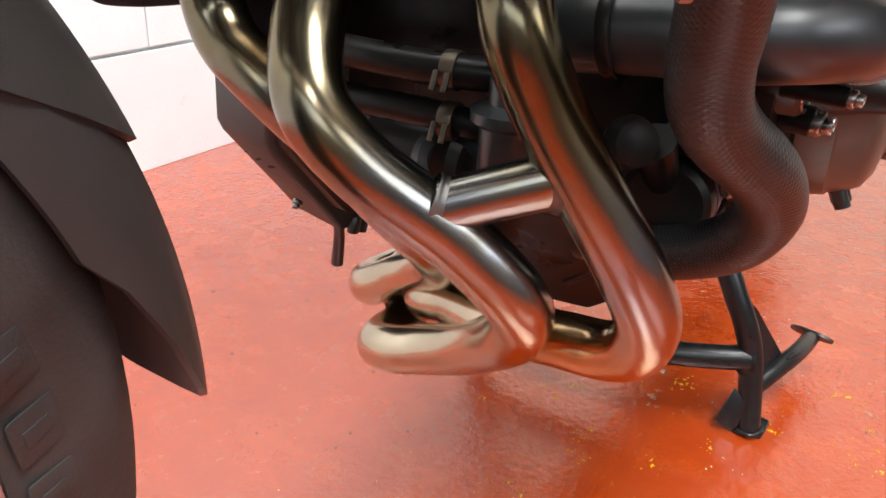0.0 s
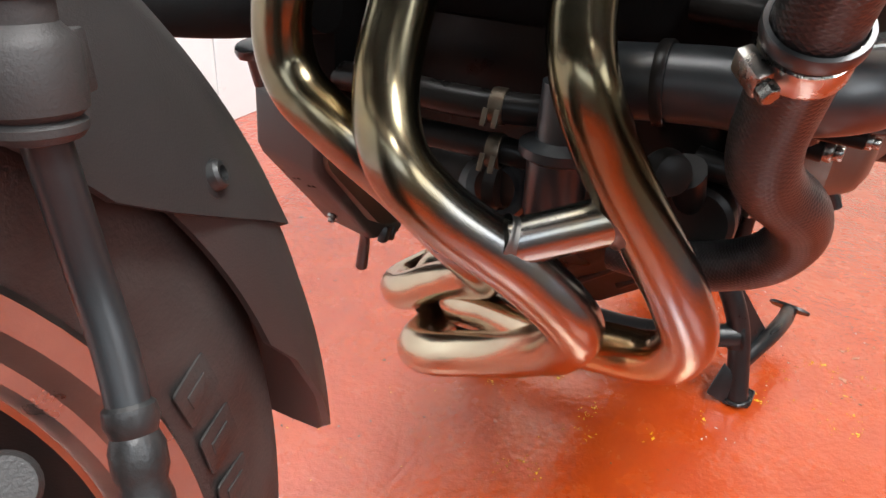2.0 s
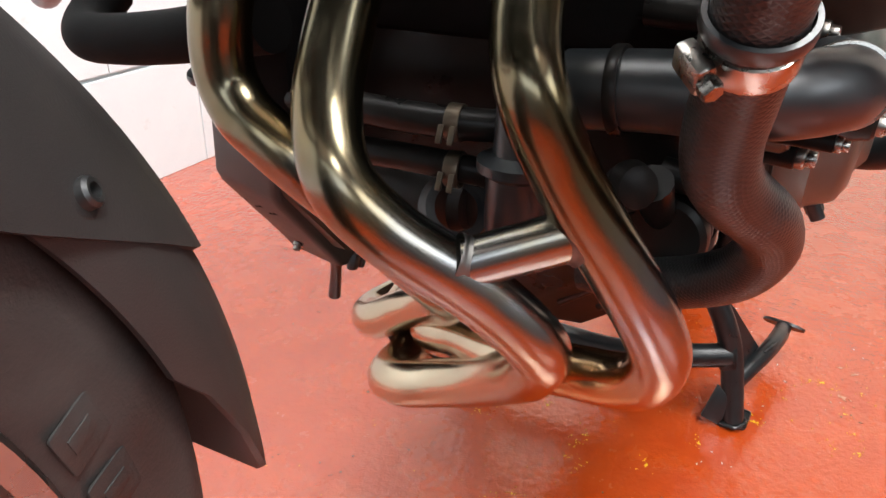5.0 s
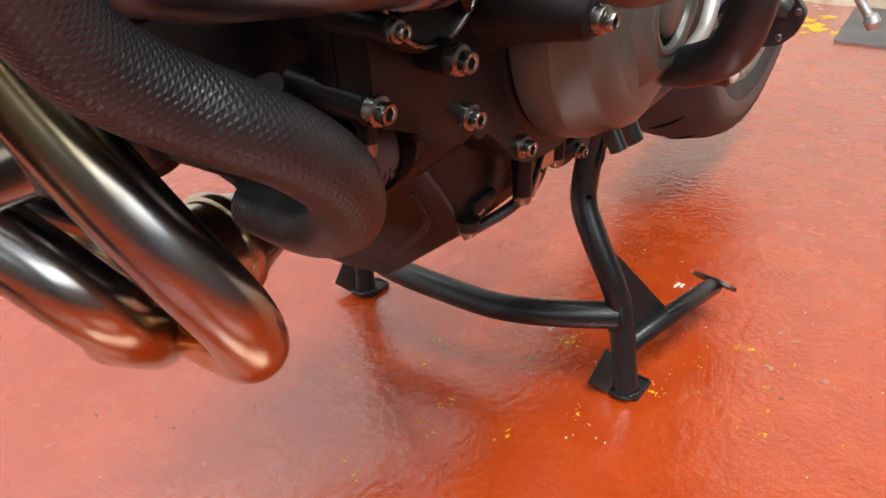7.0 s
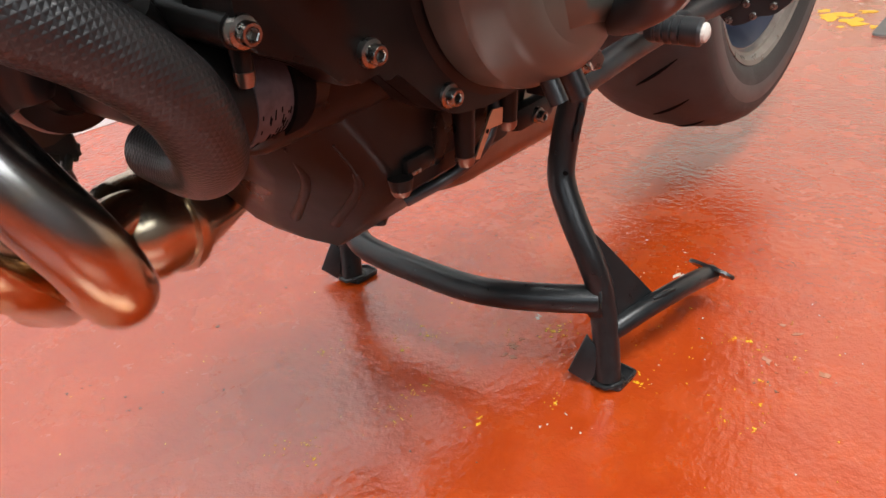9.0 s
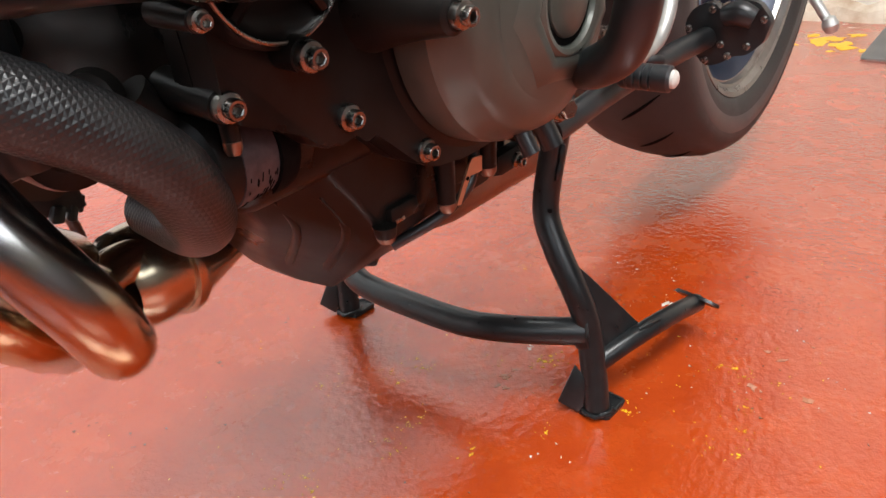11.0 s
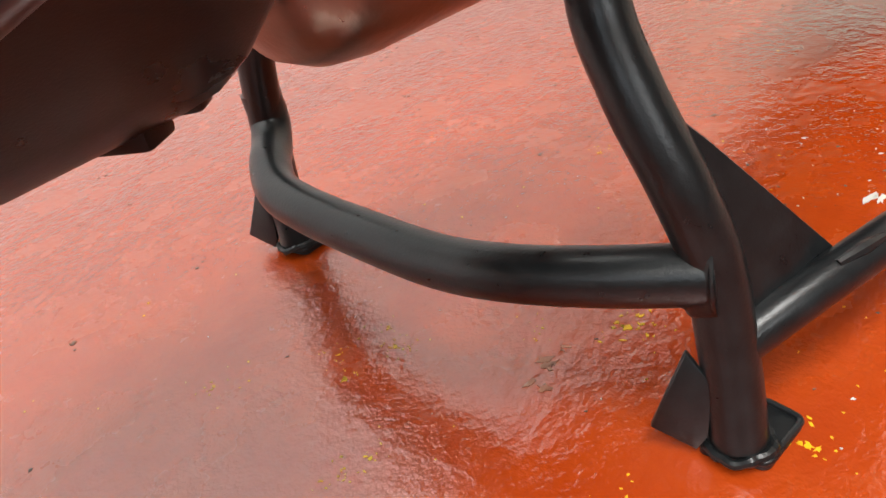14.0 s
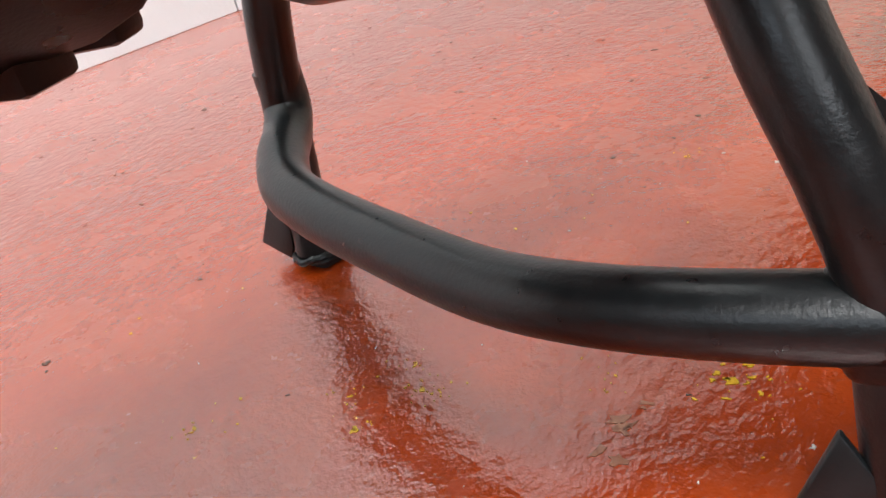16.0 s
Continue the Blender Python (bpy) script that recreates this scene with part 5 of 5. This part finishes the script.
def fleck(bm, x, y, size, rng, height=0.0004):
    """A ragged flake of paint lying on the floor."""
    k = rng.randint(9, 15)
    stretch, turn = rng.uniform(0.3, 0.9), rng.uniform(0, math.pi)
    top = []
    for i in range(k):
        a = 2 * math.pi * i / k
        r = size * rng.uniform(0.3, 1.2)
        u, v = r * math.cos(a), r * math.sin(a) * stretch
        top.append((x + u * math.cos(turn) - v * math.sin(turn), y + u * math.sin(turn) + v * math.cos(turn)))
    lo = [bm.verts.new((px, py, 0.0)) for px, py in top]
    hi = [bm.verts.new((px, py, height)) for px, py in top]
    bm.faces.new(hi)
    for i in range(k):
        bm.faces.new((lo[i], lo[(i + 1) % k], hi[(i + 1) % k], hi[i]))


def flecks(name, spots, material, label, seed, scatter=0, box=((-0.9, 0.9), (-0.7, 0.9)), small=(0.0006, 0.0018)):
    rng = random.Random(seed)
    bm = bmesh.new()
    for x, y, spread, count, size in spots:
        for _ in range(count):
            fleck(bm, x + rng.gauss(0, spread), y + rng.gauss(0, spread), size * 0.55 * rng.uniform(0.35, 1.2) ** 1.5, rng)
    for _ in range(scatter):
        fleck(bm, rng.uniform(*box[0]), rng.uniform(*box[1]), rng.uniform(*small), rng)
    ob = part(name, bm, material, None, label, 30)
    return tagged(ob, label, "paint chips", kind="stuff")


CHIPS = [(0.067, -0.111, 0.0065), (0.079, -0.112, 0.0045), (0.071, -0.119, 0.003), (-0.005, 0.018, 0.003), (-0.016, 0.002, 0.004), (-0.011, -0.007, 0.003), (-0.038, 0.027, 0.003), (-0.05, 0.008, 0.0035), (-0.101, 0.077, 0.003), (0.038, -0.069, 0.003),
    (-0.083, -0.051, 0.005), (-0.1, -0.046, 0.004), (-0.1, -0.128, 0.0055), (0.037, -0.228, 0.006), (0.161, -0.276, 0.005), (0.163, -0.293, 0.004), (0.152, -0.307, 0.004), (0.03, -0.316, 0.003), (0.032, -0.34, 0.004), (-0.131, -0.043, 0.0035),
    (-0.136, -0.062, 0.004), (-0.038, -0.175, 0.0045), (0.105, -0.325, 0.0035), (-0.222, -0.03, 0.005), (-0.212, -0.012, 0.004), (-0.229, 0.002, 0.004), (0.069, -0.336, 0.004), (0.239, 0.023, 0.003)]
flecks("yellow_paint_flecks", [spot for x, y, size in CHIPS for spot in ((x, y, 0.0015, 2, size), (x, y, 0.008, 10, size * 0.45))] + [(0.12, -0.28, 0.07, 30, 0.0026)], YELLOW, "bright yellow flecks showing through the chipped red floor paint", 3, 70, ((-0.4, 0.5), (-0.45, 0.25)), (0.0005, 0.0012))
flecks("pale_paint_chips", [(0.16, -0.26, 0.08, 36, 0.0024), (0.28, -0.12, 0.07, 26, 0.0026), (0.252, -0.182, 0.003, 3, 0.011), (0.255, -0.19, 0.012, 4, 0.004), (0.082, -0.086, 0.003, 2, 0.009), (-0.052, -0.192, 0.012, 7, 0.003), (0.1, 0.0, 0.1, 10, 0.002), (1.9, -0.1, 0.06, 16, 0.016), (1.87, -0.4, 0.07, 14, 0.013), (1.9, 0.2, 0.08, 14, 0.014)],
    WHITE, "pale cream chips of old paint on the red floor", 8, 50, ((-0.5, 1.2), (-0.6, 0.9)))
flecks("floor_grit", [(0.2, -0.2, 0.1, 30, 0.0026), (0.3, 0.1, 0.12, 24, 0.003), (-0.28, 0.185, 0.01, 5, 0.003), (-0.29, 0.26, 0.012, 4, 0.003), (-0.134, 0.216, 0.006, 3, 0.005), (-0.017, 0.221, 0.008, 4, 0.004), (0.264, 0.287, 0.02, 6, 0.006), (0.2, 0.5, 0.12, 16, 0.006), (0.0, 0.45, 0.15, 14, 0.005), (0.5, 0.1, 0.2, 18, 0.005), (0.1, -0.33, 0.006, 3, 0.004)],
    DEBRIS, "dark grit and scuff marks on the red floor", 12, 170, ((-0.8, 1.6), (-0.7, 0.95)), (0.0008, 0.0022))
flecks("worn_floor_patches", [(0.02, -0.093, 0.004, 3, 0.014), (0.003, -0.091, 0.004, 2, 0.012), (0.034, -0.09, 0.004, 2, 0.01), (0.13, -0.31, 0.02, 4, 0.012), (0.2, -0.34, 0.03, 5, 0.012)],
    WORN, "grey-brown patches where the red floor paint is worn thin", 31)
# yellow spill by the far wall
bm = bmesh.new()
rs = random.Random(19)
for x, y, r in ((1.64, -0.06, 0.045), (1.7, -0.02, 0.05), (1.66, 0.0, 0.04), (1.73, 0.03, 0.03), (1.6, -0.12, 0.02), (1.76, -0.07, 0.025), (1.62, 0.05, 0.015), (1.57, -0.05, 0.012)):
    fleck(bm, x, y, r, rs, 0.0008 + 0.0001 * rs.random())
tagged(part("yellow_paint_spill", bm, YELLOW, None, "", 30), "bright yellow spilled paint dried on the red floor", "paint spill", kind="stuff")
# rough mortar edge along the foot of the east wall
bm = bmesh.new()
rs = random.Random(23)
rows = []
for k in range(90):
    y = -2.3 + 3.28 * k / 89
    h, d = 0.05 + rs.uniform(-0.018, 0.03), 0.03 + rs.uniform(-0.012, 0.018)
    rows.append([bm.verts.new((X1 - d, y, 0.0)), bm.verts.new((X1 - d * 0.7, y, h * 0.6)), bm.verts.new((X1 - 0.004, y, h)), bm.verts.new((X1 + 0.01, y, h)), bm.verts.new((X1 + 0.01, y, 0.0))])
for a_, b_ in zip(rows, rows[1:]):
    for k in range(4):
        bm.faces.new((a_[k], a_[k + 1], b_[k + 1], b_[k]))
tagged(part("baseboard", bm, MORTAR, None, "", 20), "rough crumbling brown and cream mortar edge at the wall's foot", "baseboard", kind="structure")
